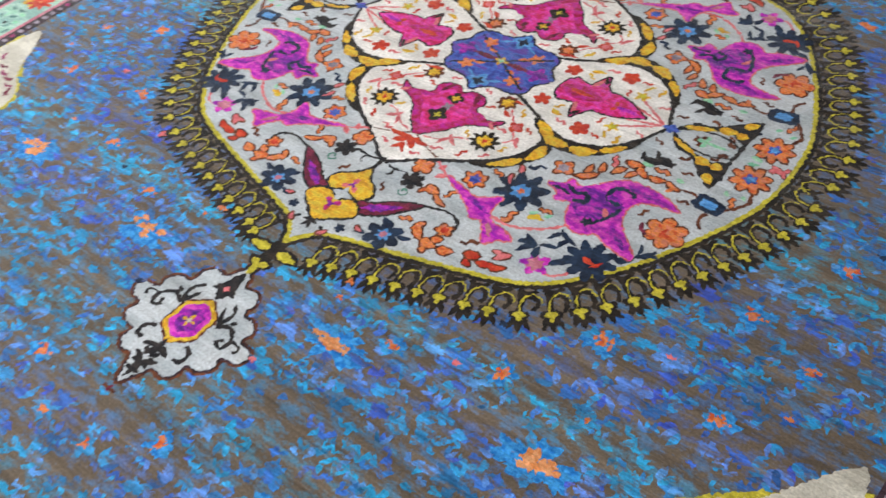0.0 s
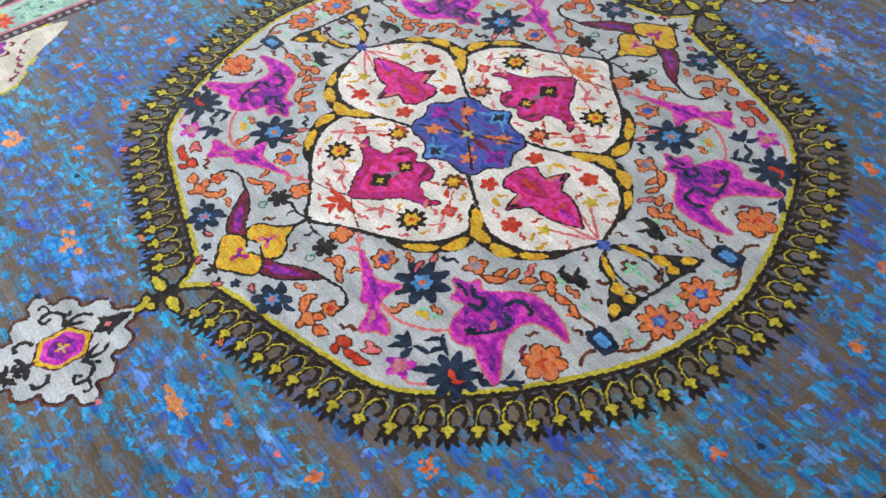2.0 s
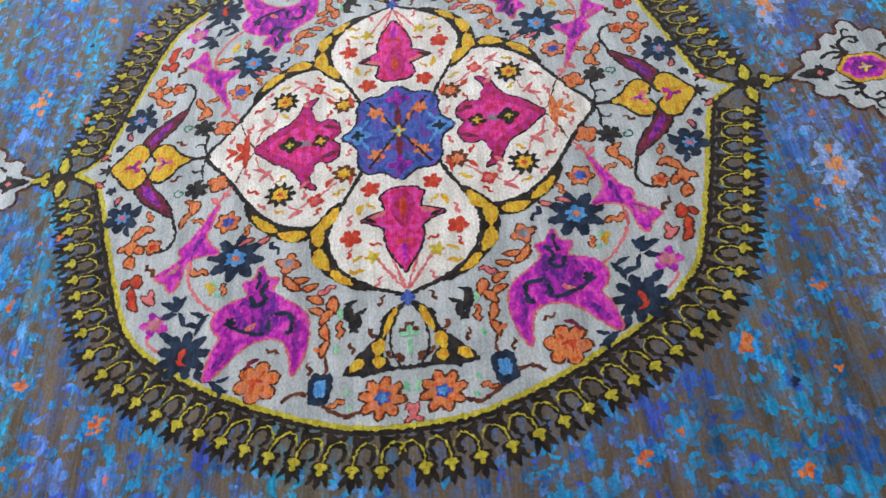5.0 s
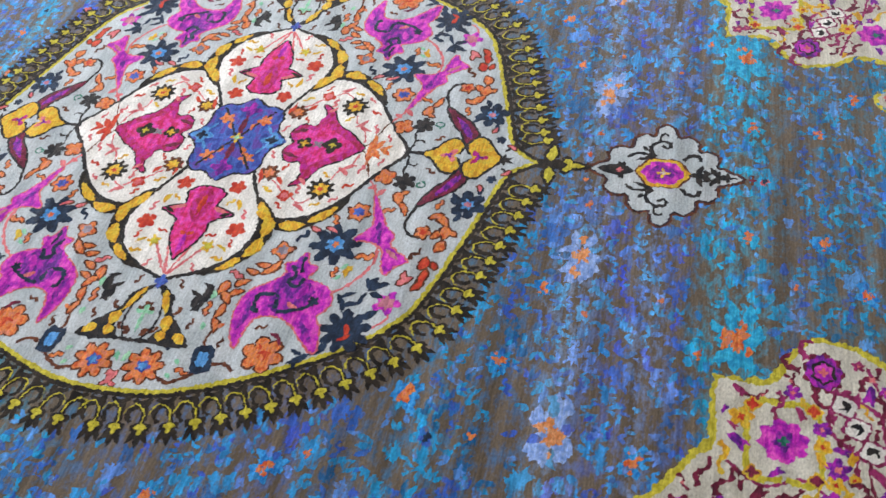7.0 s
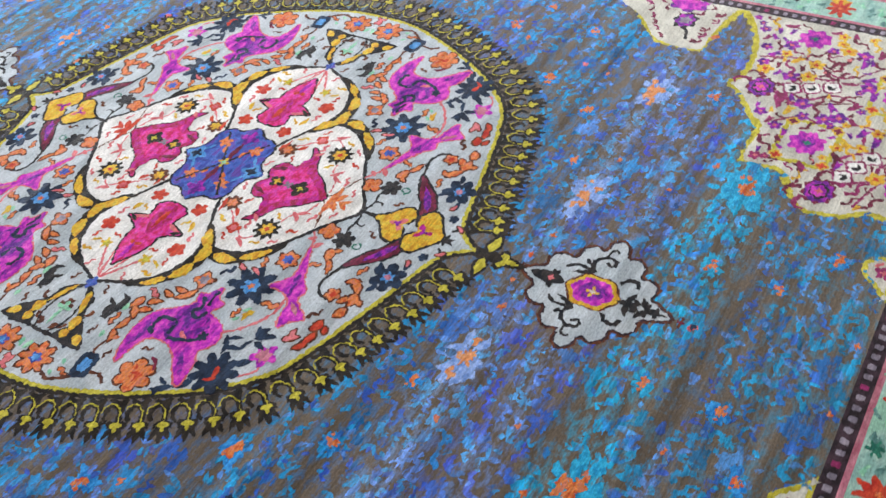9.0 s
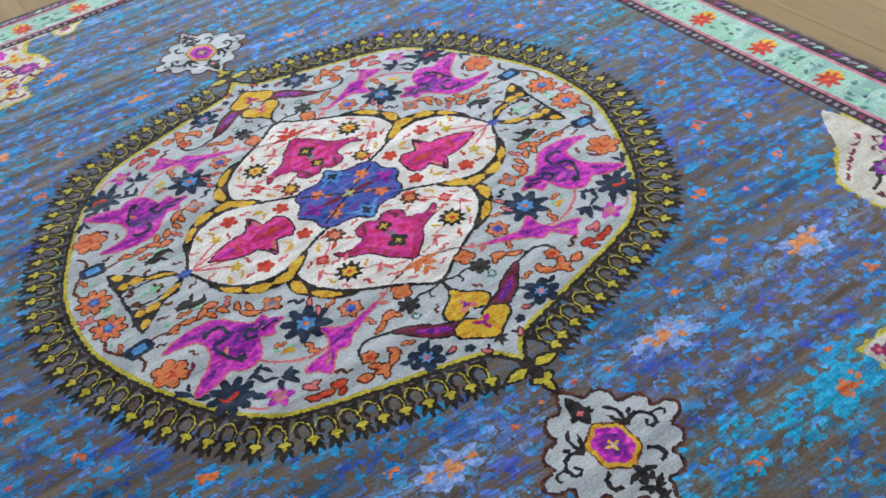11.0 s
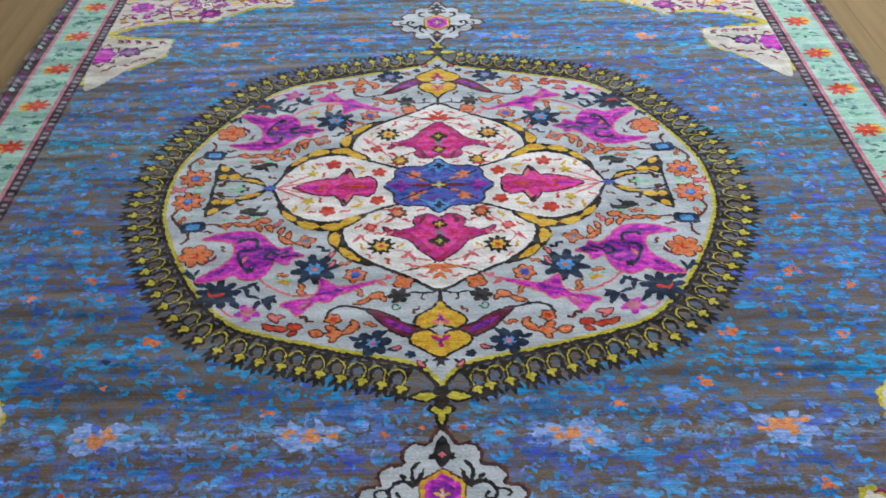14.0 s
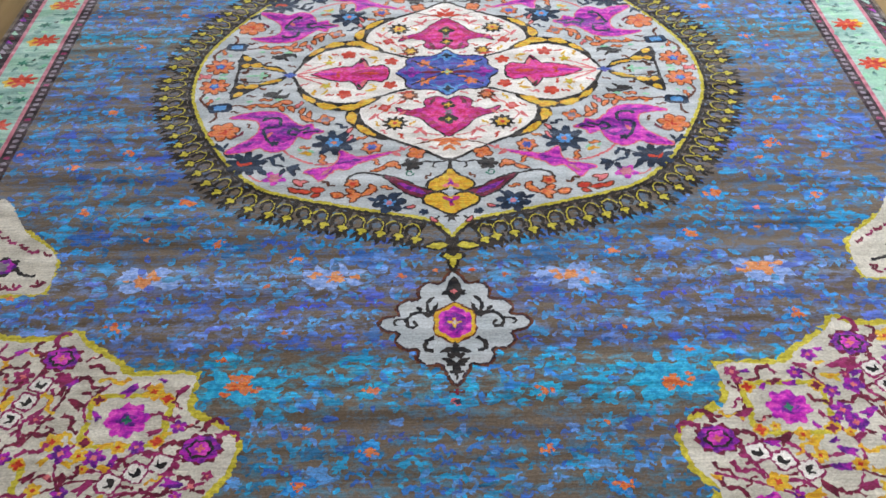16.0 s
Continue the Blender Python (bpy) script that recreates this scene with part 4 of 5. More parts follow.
    sprig(q, [((0.195, 0.560), (0.225, 0.590), 0.018), ((0.205, 0.545), (0.190, 0.575), 0.012), ((0.225, 0.585), (0.262, 0.590), 0.024), ((0.240, 0.575), (0.262, 0.562), 0.016), ((0.268, 0.590), (0.300, 0.578), 0.022), ((0.24, 0.60), (0.25, 0.615), 0.012)], ORANGE, RUST, 3.4, label="orange leaf spray")
    sprig(q, [((0.320, 0.566), (0.352, 0.556), 0.022), ((0.352, 0.572), (0.390, 0.560), 0.016), ((0.33, 0.58), (0.35, 0.59), 0.012), ((0.38, 0.57), (0.41, 0.552), 0.014)], RED, RUST, 3.4, label="rust-red leaf spray")
    sprig(q, burst(0.098, 0.460, 0.028, 6, 0.75, 0.1), BLACK, None, 3.3, name="blossom", label="black blossom")
    sprig(q, burst(0.088, 0.411, 0.024, 4, 0.65, 0.5), ORANGE, RUST, 3.4, name="rosette", label="orange flower")
    sprig(q, [((0.135, 0.452), (0.170, 0.462), 0.022), ((0.165, 0.466), (0.205, 0.486), 0.012), ((0.142, 0.462), (0.130, 0.480), 0.010)], ORANGE, RUST, 3.4)
    inlay("scroll", medallion, [(knots(q(ribbon([(0.092, 0.500), (0.100, 0.510), (0.112, 0.506), (0.112, 0.494), (0.102, 0.490), (0.098, 0.498)], 0.004)), 0.002), FOREST, 3.4)], "small green scroll")
    vine(q, [(0.0, 0.440), (0.030, 0.452), (0.066, 0.448), (0.080, 0.455)], 0.006, BLACK, 3.4)
    vine(q, [(0.0, 0.446), (0.040, 0.420), (0.100, 0.376), (0.160, 0.340)], 0.007, BLACK, 3.5)
    vine(q, [(0.040, 0.450), (0.044, 0.470), (0.036, 0.476)], 0.005, BLACK, 3.4)
    sprig(q, burst(0.067, 0.660, 0.013, 5, 0.6), NAVY, None, 3.3, name="rosette")
    sprig(q, [((0.028, 0.676), (0.045, 0.690), 0.008), ((0.0, 0.672), (0.020, 0.680), 0.010), ((0.0, 0.672), (0.010, 0.700), 0.010)], BLACK, None, 3.3)
    sprig(q, [((0.036, 0.700), (0.05, 0.680), 0.009), ((0.09, 0.635), (0.11, 0.642), 0.008)], ROSE, RUST, 3.3)

# Small curls that fill the grey between the flowers, alike in all four quarters
curls = []
rim = grow(MEDAL, -0.022)
for tries in range(2500):
    x, y, r = rnd.uniform(0.0, 0.72), rnd.uniform(0.0, 0.70), rnd.choice((0.010, 0.012, 0.014))
    if not inside(x, y, rim) or any(math.hypot(x - u, y - v) < r + w + 0.022 for u, v, w, *_ in curls):
        continue
    if any(inside(x, y, c) or min(abs(x - u) + abs(y - v) for u, v in c) < r + 0.006 for _, c in OCCUPIED):
        continue
    curls.append((x, y, r, rnd.uniform(0, 6.28), rnd.choice((0, 0, 0, 1, 1, 2, 3))))
for tries in range(1500):
    x, y, r = rnd.uniform(0.0, 0.44), rnd.uniform(0.0, 0.42), rnd.choice((0.009, 0.011))
    if not any(inside(x, y, grow(c, -0.02)) for k, c in OCCUPIED if k == "petal") or any(math.hypot(x - u, y - v) < r + w + 0.026 for u, v, w, *_ in curls):
        continue
    if any(inside(x, y, c) or min(abs(x - u) + abs(y - v) for u, v in c) < r + 0.006 for k, c in OCCUPIED if k != "petal"):
        continue
    curls.append((x, y, r, rnd.uniform(0, 6.28), rnd.choice((4, 4, 5, 6))))
for q in quarters():
    for x, y, r, a, m in curls:
        mat, edge = ((ORANGE, RUST), (RUST, None), (NAVY, None), (ROSE, RUST), (ROSE, None), (RED, None), (YELLOW, None))[m]
        c = place(ribbon([(-r * 1.3, -r * 0.3), (-r * 0.4, r * 0.4), (r * 0.5, -r * 0.2), (r * 1.4, r * 0.4)], r * 0.8, 0.4, 0.003), x, y, a)
        inlay("tendril", medallion, ([(knots(q(grow(c, 0.003)), 0.002), edge, 3.0 + (1.4 if m > 3 else 0))] if edge else []) + [(knots(q(c), 0.002), mat, 3.4 + (1.4 if m > 3 else 0))])

# Yellow double flower at each tip, spear at each side
for q in halves_y():
    low = curve(mirrored([(0.0, 0.484), (0.018, 0.510), (0.048, 0.532), (0.057, 0.555), (0.038, 0.575), (0.0, 0.564)]))
    top = curve(mirrored([(0.0, 0.599), (0.034, 0.585), (0.063, 0.600), (0.065, 0.622), (0.040, 0.642), (0.0, 0.668)]))
    layers = edged(q(low), YELLOW, BLACK, 0.006, 4.0) + edged(q(top), YELLOW, BLACK, 0.006, 4.0)
    layers += [(knots(q(bloom(0, 0.580, 0.022, 4, 0.3, 0.0)), 0.002), GREY, 5.2), (knots(q(bloom(0, 0.548, 0.024, 3, 0.5, -1.57)), 0.002), ROSE, 5.2), (knots(q(bloom(0, 0.615, 0.024, 3, 0.5, 1.57)), 0.002), CRIMSON, 5.2)]
    layers += [(knots(q(bloom(0, 0.545, 0.010, 3, 0.3, -1.57)), 0.002), PURPLE, 5.8), (knots(q(bloom(0, 0.618, 0.010, 3, 0.3, 1.57)), 0.002), PURPLE, 5.8)]
    layers.append((knots(q(ribbon([(0.0, 0.436), (0.0, 0.486)], 0.010)), 0.002), BLACK, 4.1))
    inlay("double_tulip", medallion, layers, "yellow double tulip with rose heart")
for q in halves_x():
    node = bloom(0.462, 0.0, 0.020, 4, 0.2, 0.0, 0.8)
    layers = [(knots(q(ribbon([(0.618, -0.128), (0.618, 0.128)], 0.008))), BLACK, 3.8)]
    for s in (1, -1):
        layers.append((knots(q([(x, s * y) for x, y in curve([(0.470, 0.006), (0.500, 0.050), (0.540, 0.062), (0.618, 0.128), (0.618, 0.040), (0.575, 0.052), (0.520, 0.034)])])), BLACK, 3.4))
        layers += [(knots(q([(x, s * y) for x, y in c]), 0.002), YELLOW, 4.4) for c in (leaf((0.480, 0.022), (0.548, 0.050), 0.018), leaf((0.548, 0.055), (0.590, 0.064), 0.026), leaf((0.590, 0.090), (0.614, 0.116), 0.022), leaf((0.588, 0.058), (0.614, 0.062), 0.024))]
        layers.append((knots(q([(x, s * y) for x, y in ribbon([(0.470, 0.004), (0.520, 0.032), (0.575, 0.036), (0.616, 0.020)], 0.005)])), BLACK, 4.2))
    layers += [(knots(q(node), 0.002), INDIGO, 4.8), (knots(q(bloom(0.545, 0.0, 0.020, 4, 0.4)), 0.002), MINT, 4.2), (knots(q(leaf((0.545, 0), (0.600, 0), 0.010)), 0.002), MINT, 4.5)]
    inlay("spear_vase", medallion, layers, "yellow and black spear-shaped vase motif")

# ---- carpet: pendants ----
for sy, cy in ((1, 1.015), (-1, -1.045)):
    q = lambda loop, sy=sy, cy=cy: [(x, cy - sy * y) for x, y in loop]
    shape = curve(mirrored(PENDANT))
    layers = [(knots(q(grow(shape, 0.004)), 0.0025), RUST, 1.0), (knots(q(grow(shape, -0.001)), 0.0025), PLUM, 1.6), (knots(q(grow(shape, -0.005)), 0.0025), GREY, 2.2)]
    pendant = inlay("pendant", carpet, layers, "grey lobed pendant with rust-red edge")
    layers = [(knots(q(bloom(0, 0, r, 6, 0.06, 0.5, 1.25)), 0.002), m, lv) for r, m, lv in ((0.052, RUST, 2.8), (0.048, YELLOW, 3.2), (0.039, MAGENTA, 3.7), (0.026, PURPLE, 4.2))]
    layers += [(knots(q(bloom(0, 0, 0.016, 4, 0.4, 0.0)), 0.002), YELLOW, 4.8), (knots(q(bloom(0, 0, 0.007, 4, 0.3)), 0.002), CREAM, 5.3)]
    inlay("pendant_eye", pendant, layers, "magenta hexagonal flower with yellow rim")
    for s in (1, -1):
        h = lambda loop: knots(q([(s * x, y) for x, y in loop]), 0.002)
        curls = [ribbon([(0.052, 0.02), (0.080, 0.034), (0.104, 0.012), (0.098, -0.012), (0.082, -0.006), (0.090, 0.008)], 0.010, 0.2), ribbon([(0.052, 0.02), (0.06, 0.06), (0.044, 0.082)], 0.011, 0.4),
                 ribbon([(0.104, 0.012), (0.124, 0.012), (0.132, 0.002), (0.124, -0.006)], 0.006), ribbon([(0.044, -0.044), (0.062, -0.056), (0.062, -0.078), (0.046, -0.082)], 0.010),
                 leaf((0.0, -0.120), (0.030, -0.104), 0.014), leaf((0.0, -0.075), (0.034, -0.088), 0.014), leaf((0.0, 0.10), (0.030, 0.088), 0.014), leaf((0.054, 0.02), (0.034, 0.066), 0.010), leaf((0.07, 0.04), (0.084, 0.05), 0.010)]
        inlay("scroll", pendant, [(h(c), BLACK, 2.8 + 0.1 * i) for i, c in enumerate(curls)], "black curling scroll")
    for bud, mid, dot in (([leaf((0, 0.066), (0, 0.150), 0.034), bloom(0, 0.098, 0.026, 4, 0.4)], 0.098, ROSE), ([leaf((0, -0.055), (0, -0.168), 0.020), bloom(0, -0.108, 0.026, 4, 0.4, 0.78), bloom(0, -0.142, 0.016, 4, 0.3)], -0.108, GREY)):
        inlay("pendant_bud", pendant, [(knots(q(c), 0.002), BLACK, 3.8 + 0.1 * i) for i, c in enumerate(bud)] + [(knots(q(bloom(0, mid, 0.008, 4, 0.2)), 0.002), dot, 4.8)], "black bud on the pendant")
    for t in (0.172, -0.196):
        inlay("knot_tie", pendant, [(knots(q(ribbon([(-0.016, t), (0.016, t)], 0.006)), 0.002), RUST, 1.2), (knots(q(ribbon([(0, t - 0.008), (0, t + 0.008)], 0.006)), 0.002), WINE, 1.4)], "small rust tie")

# ---- carpet: corners ----
frnd = random.Random(5)
for sx in (1, -1):
    for sy in (1, -1):
        q = lambda loop, sx=sx, sy=sy: [(sx * x, sy * y) for x, y in loop]
        edge = dense(SPANDREL, True, 0.005)
        wavy = [(x + 0.003 * math.sin(i * 0.9), y + 0.003 * math.cos(i * 0.8)) if x < 1.15 and y < 1.58 else (x, y) for i, (x, y) in enumerate(edge)]
        inner = grow(curve([(x, y) for x, y in SPANDREL], True, 0.005), -0.014)
        inner = [(min(x, HX - 0.001), min(y, HY - 0.001)) for x, y in inner]
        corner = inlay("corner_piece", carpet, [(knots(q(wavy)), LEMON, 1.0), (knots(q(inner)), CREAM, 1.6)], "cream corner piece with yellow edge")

        def motif(name, layers, label=""):
            return inlay(name, corner, [(knots(q(c), 0.0022), m, lv) for c, m, lv in layers], label)

        used = []
        for way in ([(0.70, 1.20), (0.74, 1.26), (0.72, 1.33), (0.76, 1.40), (0.72, 1.50)], [(0.56, 1.22), (0.56, 1.30), (0.50, 1.32)], [(0.95, 1.08), (0.98, 1.20), (0.93, 1.30), (1.00, 1.38)],
                    [(0.47, 1.45), (0.56, 1.48), (0.66, 1.52), (0.80, 1.54)], [(1.02, 1.52), (0.96, 1.56), (0.88, 1.55)], [(0.78, 1.20), (0.80, 1.27), (0.84, 1.36)], [(0.60, 1.46), (0.70, 1.44), (0.78, 1.47)]):
            motif("vine", [(ribbon(way, 0.007, 0.3, 0.005, 0.3), BERRY if len(way) > 3 else WINE, 1.9)])
        for x, y, a in ((0.822, 1.128, 0.35), (0.492, 1.372, -0.95)):
            for k in range(4):
                b = a + (0.55, 1.35, -0.55, -1.35)[k]
                hook = [(0.040, 0.0), (0.062, 0.010 if k < 2 else -0.010), (0.070, 0.028 if k < 2 else -0.028), (0.056, 0.040 if k < 2 else -0.040)]
                motif("hooked_leaf", [(place(ribbon(hook, 0.016, 0.6, 0.004, 0.2), x, y, b), BERRY if k % 2 else WINE, 1.9)], "wine-red hooked leaf")
            motif("bud", [(place(burst(0.0, 0.0, 0.022, 4, 0.5), x + 0.066 * math.cos(a + 1.57), y + 0.066 * math.sin(a + 1.57)), BERRY, 2.0)], "berry-red bud")
            used.append((x, y, 0.060))
            motif("ring_flower", [(bloom(x, y, 0.047, 9, 0.10, 0.2, 0.85), WINE, 2.2), (bloom(x, y, 0.040, 8, 0.08, 0.2, 0.85), PURPLE, 2.7), (bloom(x, y, 0.028, 6, 0.08, 0, 0.85), BLACK, 3.2), (bloom(x, y, 0.022, 6, 0.12, 0, 0.85), MAGENTA, 3.7), (bloom(x, y, 0.010, 4, 0.25), ROSE, 4.2)], "purple ringed flower")
        used.append((1.115, 0.815, 0.075))
        half = lambda r, n, d: [(min(x, 1.152), y) for x, y in bloom(1.138, 0.812, r, n, d, 0.3, 1.15)]
        motif("border_flower", [(half(0.076, 9, 0.14), WINE, 2.1), (half(0.064, 9, 0.08), CREAM, 2.6), (half(0.056, 7, 0.10), PURPLE, 3.1), (half(0.046, 6, 0.10), MAGENTA, 3.6)], "magenta half flower at the border")
        motif("oval_flower", [(bloom(1.044, 0.835, 0.046, 7, 0.12, 0.2, 0.8), BLACK, 2.1), (bloom(1.044, 0.835, 0.036, 6, 0.10, 0.2, 0.8), PURPLE, 2.6), (bloom(1.044, 0.835, 0.020, 5, 0.2), LILAC, 3.1)], "purple oval flower with black edge")
        motif("vine", [(ribbon([(1.005, 0.845), (0.985, 0.862), (0.955, 0.868)], 0.011, 0.3, 0.004, 0.3), BLACK, 2.0)])
        for k in range(5):
            u, v, w = 0.950 + 0.038 * k + frnd.uniform(-0.008, 0.008), 0.898 + 0.006 * k + frnd.uniform(-0.006, 0.006), frnd.uniform(0.009, 0.016)
            motif("leaf_spray", [(place(ribbon([(-0.016, -0.006), (0.0, 0.005), (0.016, -0.002)], w, 0.5, 0.003, 0.3), u, v, frnd.uniform(0, 0.9)), BERRY if k % 2 else WINE, 2.2), (leaf((u, v), (u + 0.006, v - 0.018), 0.008), WINE, 2.4)])
        for k in range(6):
            u, v, w = 0.955 + 0.029 * k + frnd.uniform(-0.006, 0.006), 0.792 - 0.018 * k + frnd.uniform(-0.006, 0.006), frnd.uniform(0.008, 0.014)
            motif("leaf_spray", [(place(ribbon([(-0.014, 0.0), (0.0, 0.006), (0.014, 0.0)], w, 0.5, 0.003, 0.3), u, v, frnd.uniform(-1.2, 0.2)), BERRY if k % 2 else WINE, 2.2)])
        for x, y in ((0.648, 1.298), (0.900, 1.455), (1.085, 1.430), (1.080, 1.190), (0.560, 1.540)):
            used.append((x, y, 0.055))
            rim = 0.075
            if x < 1.0 and y < 1.5:
                for side in (1, -1):
                    motif("yellow_frame", [(ribbon([(x - rim, y - side * rim * 0.1), (x - rim, y + side * rim * 0.75), (x, y + side * rim * 0.85), (x + rim, y + side * rim * 0.75), (x + rim, y + side * rim * 0.05)], 0.012, 0, 0.005, 0.3), LEMON, 2.0)], "yellow lattice frame")
                    for end in (1, -1):
                        motif("bud", [(bloom(x + end * rim * 0.92, y + side * rim * 0.72, 0.017, 4, 0.15), YELLOW, 2.4), (bloom(x + end * rim * 0.92, y + side * rim * 0.72, 0.012, 4, 0.2), WINE if end > 0 else RED, 2.9)], "wine-red bud on yellow")
                        used.append((x + end * rim * 0.92, y + side * rim * 0.72, 0.018))
            motif("blossom", [(bloom(x, y, 0.042, 4, 0.12, 0.1), MAGENTA, 2.3), (burst(x, y, 0.046, 8, 0.6, 0.2), MAGENTA, 2.35), (bloom(x, y, 0.022, 5, 0.18), PURPLE, 2.8), (bloom(x, y, 0.010, 4, 0.2), FOREST, 3.3)], "magenta blossom")
        for chain in (((0.845, 1.200), (0.862, 1.245), (0.882, 1.290)), ((0.560, 1.405), (0.604, 1.425), (0.648, 1.448))):
            for k, (x, y) in enumerate(chain):
                used.append((x, y, 0.026))
                motif("chain_link", [(bloom(x, y, 0.028, 4, 0.10, 0.4), BERRY, 2.2), (bloom(x, y, 0.022, 4, 0.10, 0.4), IVORY, 2.7), (place(leaf((-0.013, -0.004), (0.013, 0.004), 0.012, 0.2), x, y, k * 0.9), BLACK, 3.2), (place(leaf((-0.004, 0.012), (0.006, -0.012), 0.007, 0.2), x, y, k * 0.9), BLACK, 3.3)], "cream link with black flower and wine-red edge")
            for side in (1, -1):
                (ax, ay), (bx, by) = chain[0], chain[2]
                nx, ny = -(by - ay) / math.dist(chain[0], chain[2]) * 0.040 * side, (bx - ax) / math.dist(chain[0], chain[2]) * 0.040 * side
                motif("vine", [(ribbon([(ax + nx * 0.7, ay + ny * 0.7), (ax * 0.6 + bx * 0.4 + nx * 1.2, ay * 0.6 + by * 0.4 + ny * 1.2), (bx + nx * 0.8, by + ny * 0.8), (bx * 1.5 - ax * 0.5 + nx * 1.6, by * 1.5 - ay * 0.5 + ny * 1.6)], 0.010, 0.3, 0.004, 0.35), BERRY, 2.0)])
        for tries in range(4600):
            x, y = frnd.uniform(0.37, HX - 0.02), frnd.uniform(0.965, HY - 0.02)
            r = 0.019 if tries < 700 else 0.014 if tries < 2600 else 0.010
            if not all(inside(x + r * 1.5 * a, y + r * 1.5 * b, inner) for a, b in ((1, 0), (-1, 0), (0, 1), (0, -1))):
                continue
            if any(math.hypot(x - u, y - v) < (r + w) * 0.92 for u, v, w in used):
                continue
            used.append((x, y, r))
            a, f = frnd.uniform(-0.5, 0.5) + frnd.choice((0.7, 2.4, -0.2)), frnd.random()
            m = WINE if f < 0.30 else PURPLE if f < 0.40 else YELLOW if f < 0.56 else BERRY if f < 0.80 else YELLOW if f < 0.88 else PURPLE
            if f < 0.24 or 0.46 < f < 0.60:
                loops = [place(ribbon([(-r * 1.7, -r * 0.3), (-r * 0.7, r * 0.5), (r * 0.5, -r * 0.1), (r * 1.6, r * 0.5)], r * 0.62, 0.4, 0.004, 0.3), x, y, a)]
            elif f < 0.75:
                loops = [place(leaf((-r * 1.2, 0), (r * 1.2, 0), r * 0.9, 0.15), x, y, a), place(leaf((0, 0), (r, r), r * 0.6, 0.1), x, y, a)]
            else:
                loops = [burst(x, y, r * 1.25, 5, 0.5, a)]
            layers = [(c, m, 2.2 + 0.15 * i) for i, c in enumerate(loops)]
            if f >= 0.75 or f < 0.1:
                layers.append((bloom(x, y, r * 0.4, 4, 0.2, a), RED if m is YELLOW else ROSE, 2.9))
            motif("leaf_spray", layers)
        lobe = curve([(0.350, 1.584), (0.346, 1.545), (0.318, 1.518), (0.286, 1.522), (0.262, 1.546), (0.222, 1.584)], False)
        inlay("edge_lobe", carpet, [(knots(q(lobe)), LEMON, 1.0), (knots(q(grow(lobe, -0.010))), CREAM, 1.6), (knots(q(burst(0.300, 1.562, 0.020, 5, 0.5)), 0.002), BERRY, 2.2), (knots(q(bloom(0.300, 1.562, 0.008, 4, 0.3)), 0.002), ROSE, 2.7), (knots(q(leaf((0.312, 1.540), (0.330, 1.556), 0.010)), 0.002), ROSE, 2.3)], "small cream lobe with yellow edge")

# ---- carpet: border motifs ----
RIM = 0.108
stars, greens = [], []
for k in range(-7, 8):
    for s in (1, -1):
        stars.append((s * (HX + RIM - 0.012), 0.2415 * k, 0 if s > 0 else math.pi, k))
for k in range(-5, 6):
    for s in (1, -1):
        stars.append((0.2115 * k, s * (HY + RIM - 0.012), s * math.pi / 2, k))
for x, y, a, k in stars:
    spikes = bloom(0, 0, 0.045, 8, 0.25, rnd.uniform(0, 0.4), 0.9, k=80)
    layers = [(place(bloom(0.026, 0.006, 0.032, 6, 0.15), x, y, a), YELLOW, 1.8), (place(spikes, x, y, a), RED, 2.4), (place(bloom(0, 0, 0.008, 5, 0.3), x, y, a), ORANGE, 3.0)]
    inlay("star_flower", main_band, [(knots(c, 0.0025), m, lv) for c, m, lv in layers], "red star flower with yellow side")
    step = 0.2415 if abs(math.cos(a)) > 0.5 else 0.2115
    twig = []
    for d in (-0.066, -0.033, 0.0, 0.033, 0.062):
        for e in (-0.036, -0.012, 0.014, 0.040):
            if rnd.random() < 0.62:
                b = rnd.uniform(-0.6, 0.6) + (1.57 if rnd.random() < 0.5 else 0)
                u, v = e + rnd.uniform(-0.008, 0.008), step / 2 + d * 0.9 + rnd.uniform(-0.01, 0.01)
                twig.append(place(place(leaf((-0.015, 0), (0.015, 0), rnd.uniform(0.008, 0.015), 0.15), u, v, b), x, y, a))
    if twig:
        ends = [c for c in twig if all(abs(u) < HX + 0.165 and abs(v) < HY + 0.165 for u, v in c)]
        greens += [(knots(c, 0.0025), TEALGREY if i % 4 else MINT, 1.8) for i, c in enumerate(ends)]
        if abs(math.cos(a)) > 0.5 or k % 2:
            for e in (0.030, -0.028):
                greens.append((knots(bloom(*place([(e, step / 2 + e * 0.6)], x, y, a)[0], 0.021 if x < 0 else 0.013, 6, 0.28, rnd.random(), 0.8, k=48), 0.0025), FOREST if x < 0 else MINT, 2.2))
        greens.append((knots(bloom(*place([(0.0, step / 2)], x, y, a)[0], 0.008, 4, 0.3, k=16), 0.002), BLACK, 2.4))

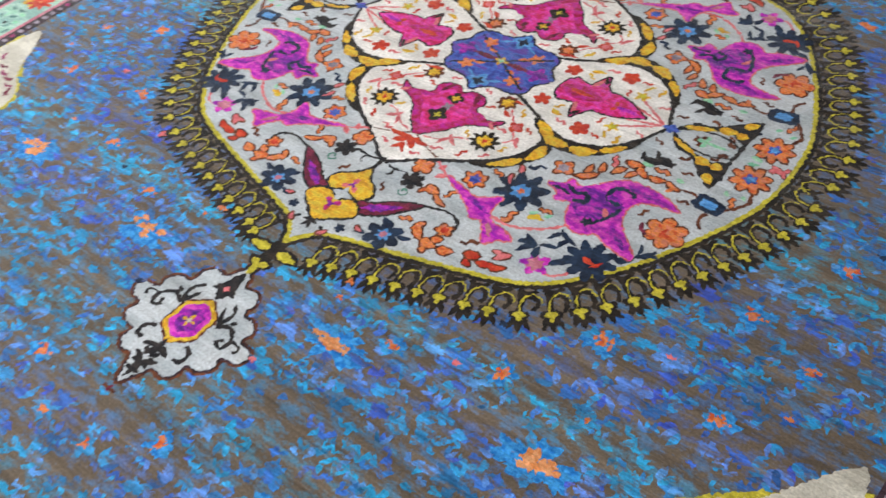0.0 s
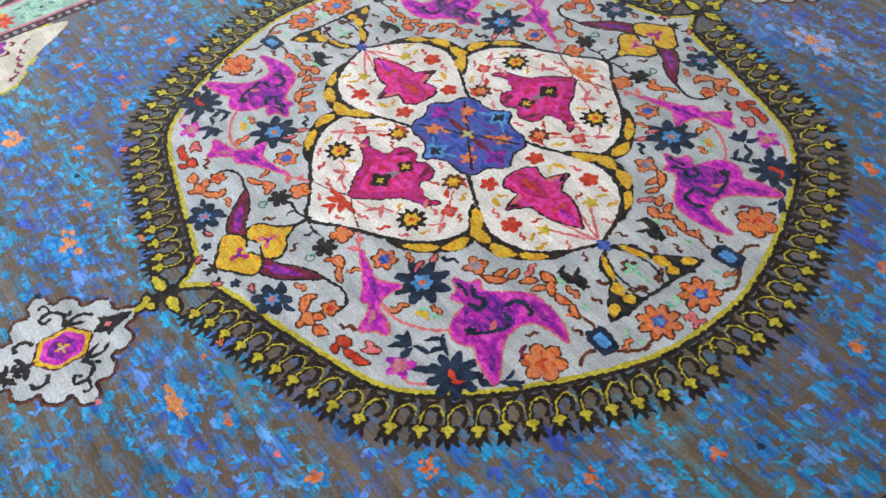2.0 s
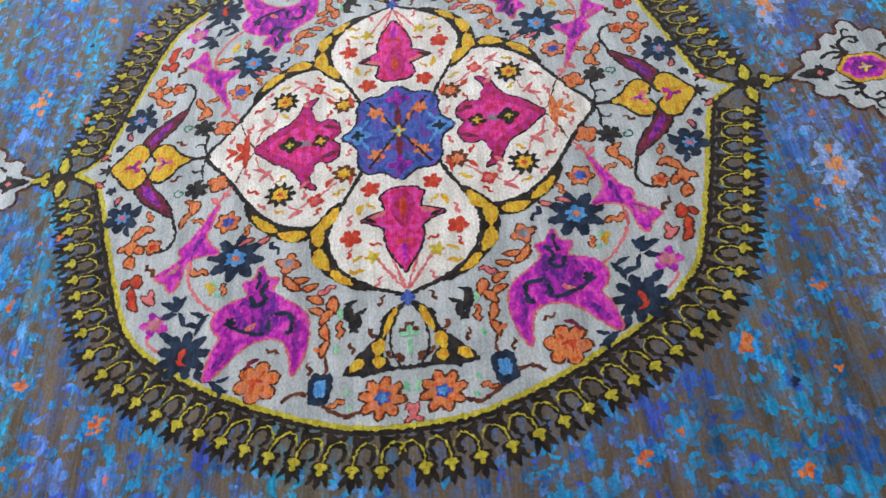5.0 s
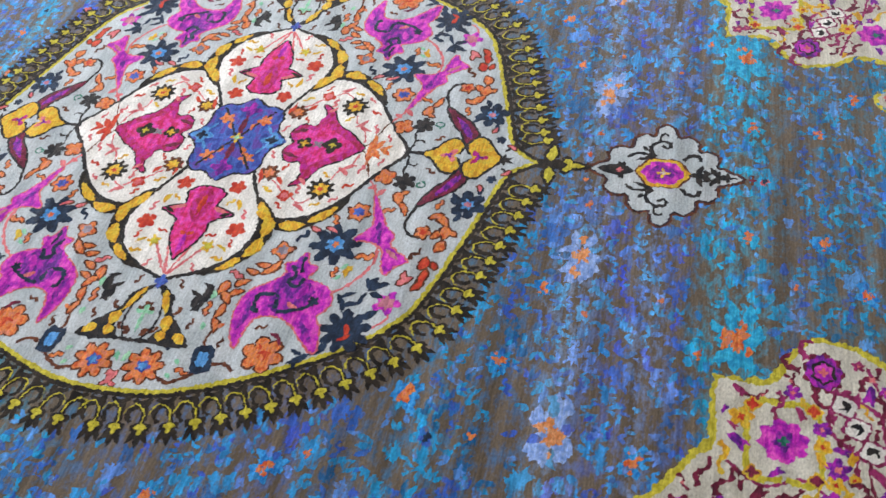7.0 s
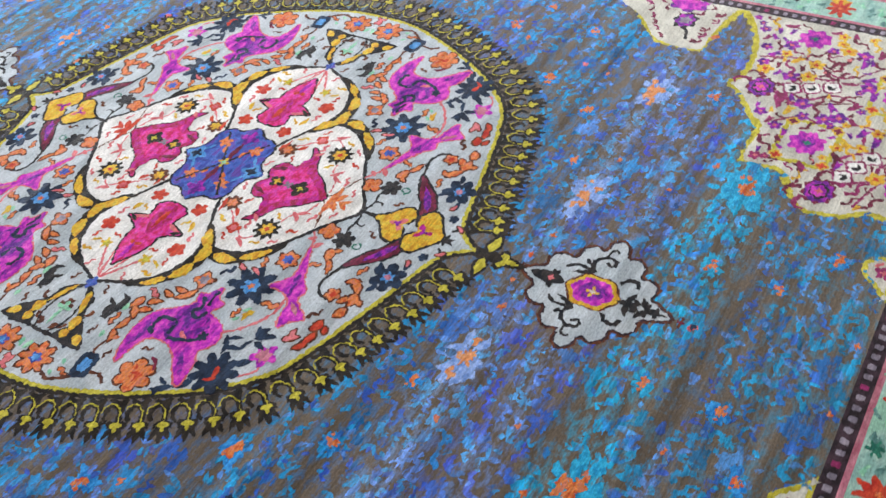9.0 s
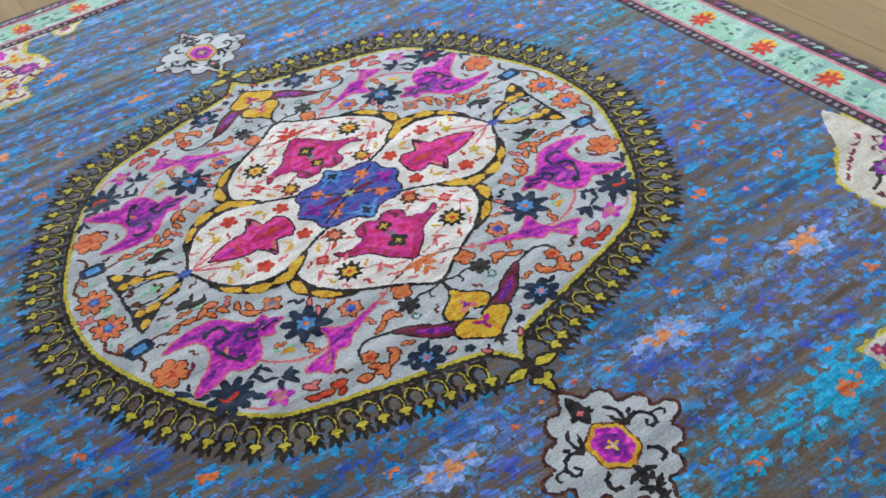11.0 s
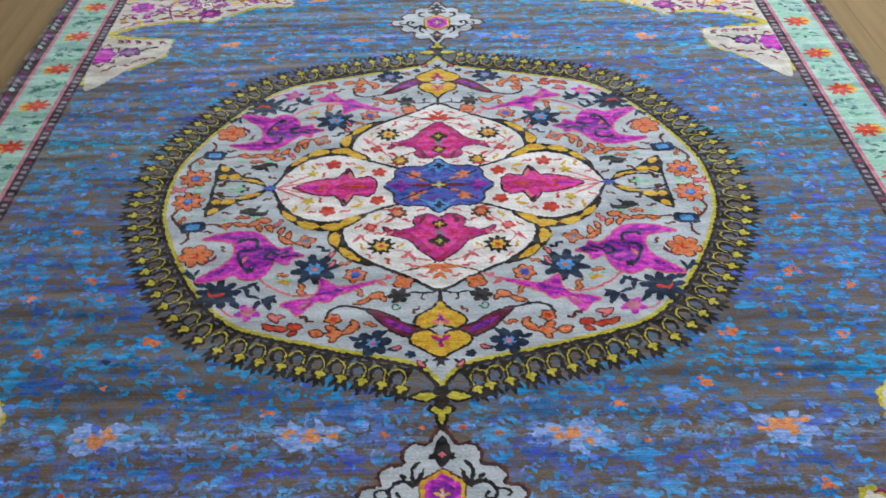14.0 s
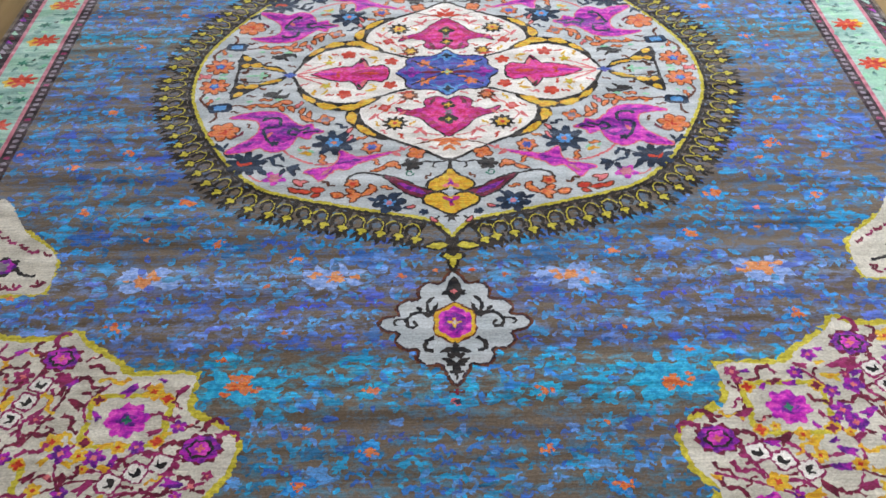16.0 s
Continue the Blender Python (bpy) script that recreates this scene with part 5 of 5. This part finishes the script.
tagged(inlay("border_leaves", main_band, greens, "dark green leaves between the star flowers"), kind="stuff")
beads, leaves = [], []
for k in range(-60, 61):
    for s in (1, -1):
        y = k * 0.0263
        beads.append((s * (HX + 0.017), y, 0))
        leaves.append((s * (HX + 0.205), y * 1.13, 1.57))
for k in range(-43, 44):
    for s in (1, -1):
        x = k * 0.0263
        beads.append((x, s * (HY + 0.017), 1.57))
        leaves.append((x * 1.17, s * (HY + 0.205), 0))
tagged(inlay("guard_beads", border, [(knots(place(bloom(0, 0, 0.0098, 4, 0.10, 0.78, 0.80, k=24), x, y, a), 0.002), LILAC if i % 7 else BERRY, 1.8) for i, (x, y, a) in enumerate(beads)], "lilac-grey beads on the dark guard band"), kind="stuff")
leafy = []
for i, (x, y, a) in enumerate(leaves):
    leafy.append((knots(place(leaf((-0.014, -0.008), (0.014, 0.010), 0.015, 0.2 if i % 2 else -0.2), x, y, a), 0.002), (LILAC, AQUA, PURPLE, LILAC, WINE)[i % 5], 1.8))
tagged(inlay("guard_leaves", border, leafy, "lilac and purple leaves on the dark guard band"), kind="stuff")

# ---- floor boards ----
BW, BL = 0.19, 1.24


def board_mesh(bm, x, y, y0, y1):
    box(bm, x - BW / 2 + 0.0007, x + BW / 2 - 0.0007, y0 + 0.0007, y1 - 0.0007, -0.0205, -0.012)


bm = bmesh.new()
board_mesh(bm, 0, 0, -BL / 2, BL / 2)
board = part("board", bm, BOARD, floor)
shared, rest, first = board.data, bmesh.new(), True
for i in range(-23, 23):
    x = (i + 0.5) * BW
    y = -4.9 - (i * 0.37 % 1) * BL
    while y < 4.4:
        y0, y1 = max(y, -4.9), min(y + BL, 4.4)
        if abs(x) < 2.3 and -2.6 < (y0 + y1) / 2 < 3.4 and y1 - y0 > BL - 0.001:
            ob = board if first else new("board", shared)
            ob.parent, first = floor, False
            ob.location = (x, (y0 + y1) / 2, 0)
        elif y1 - y0 > 0.02:
            board_mesh(rest, x, 0, y0, y1)
        y += BL
tagged(part("outer_boards", rest, BOARD, floor), kind="stuff")
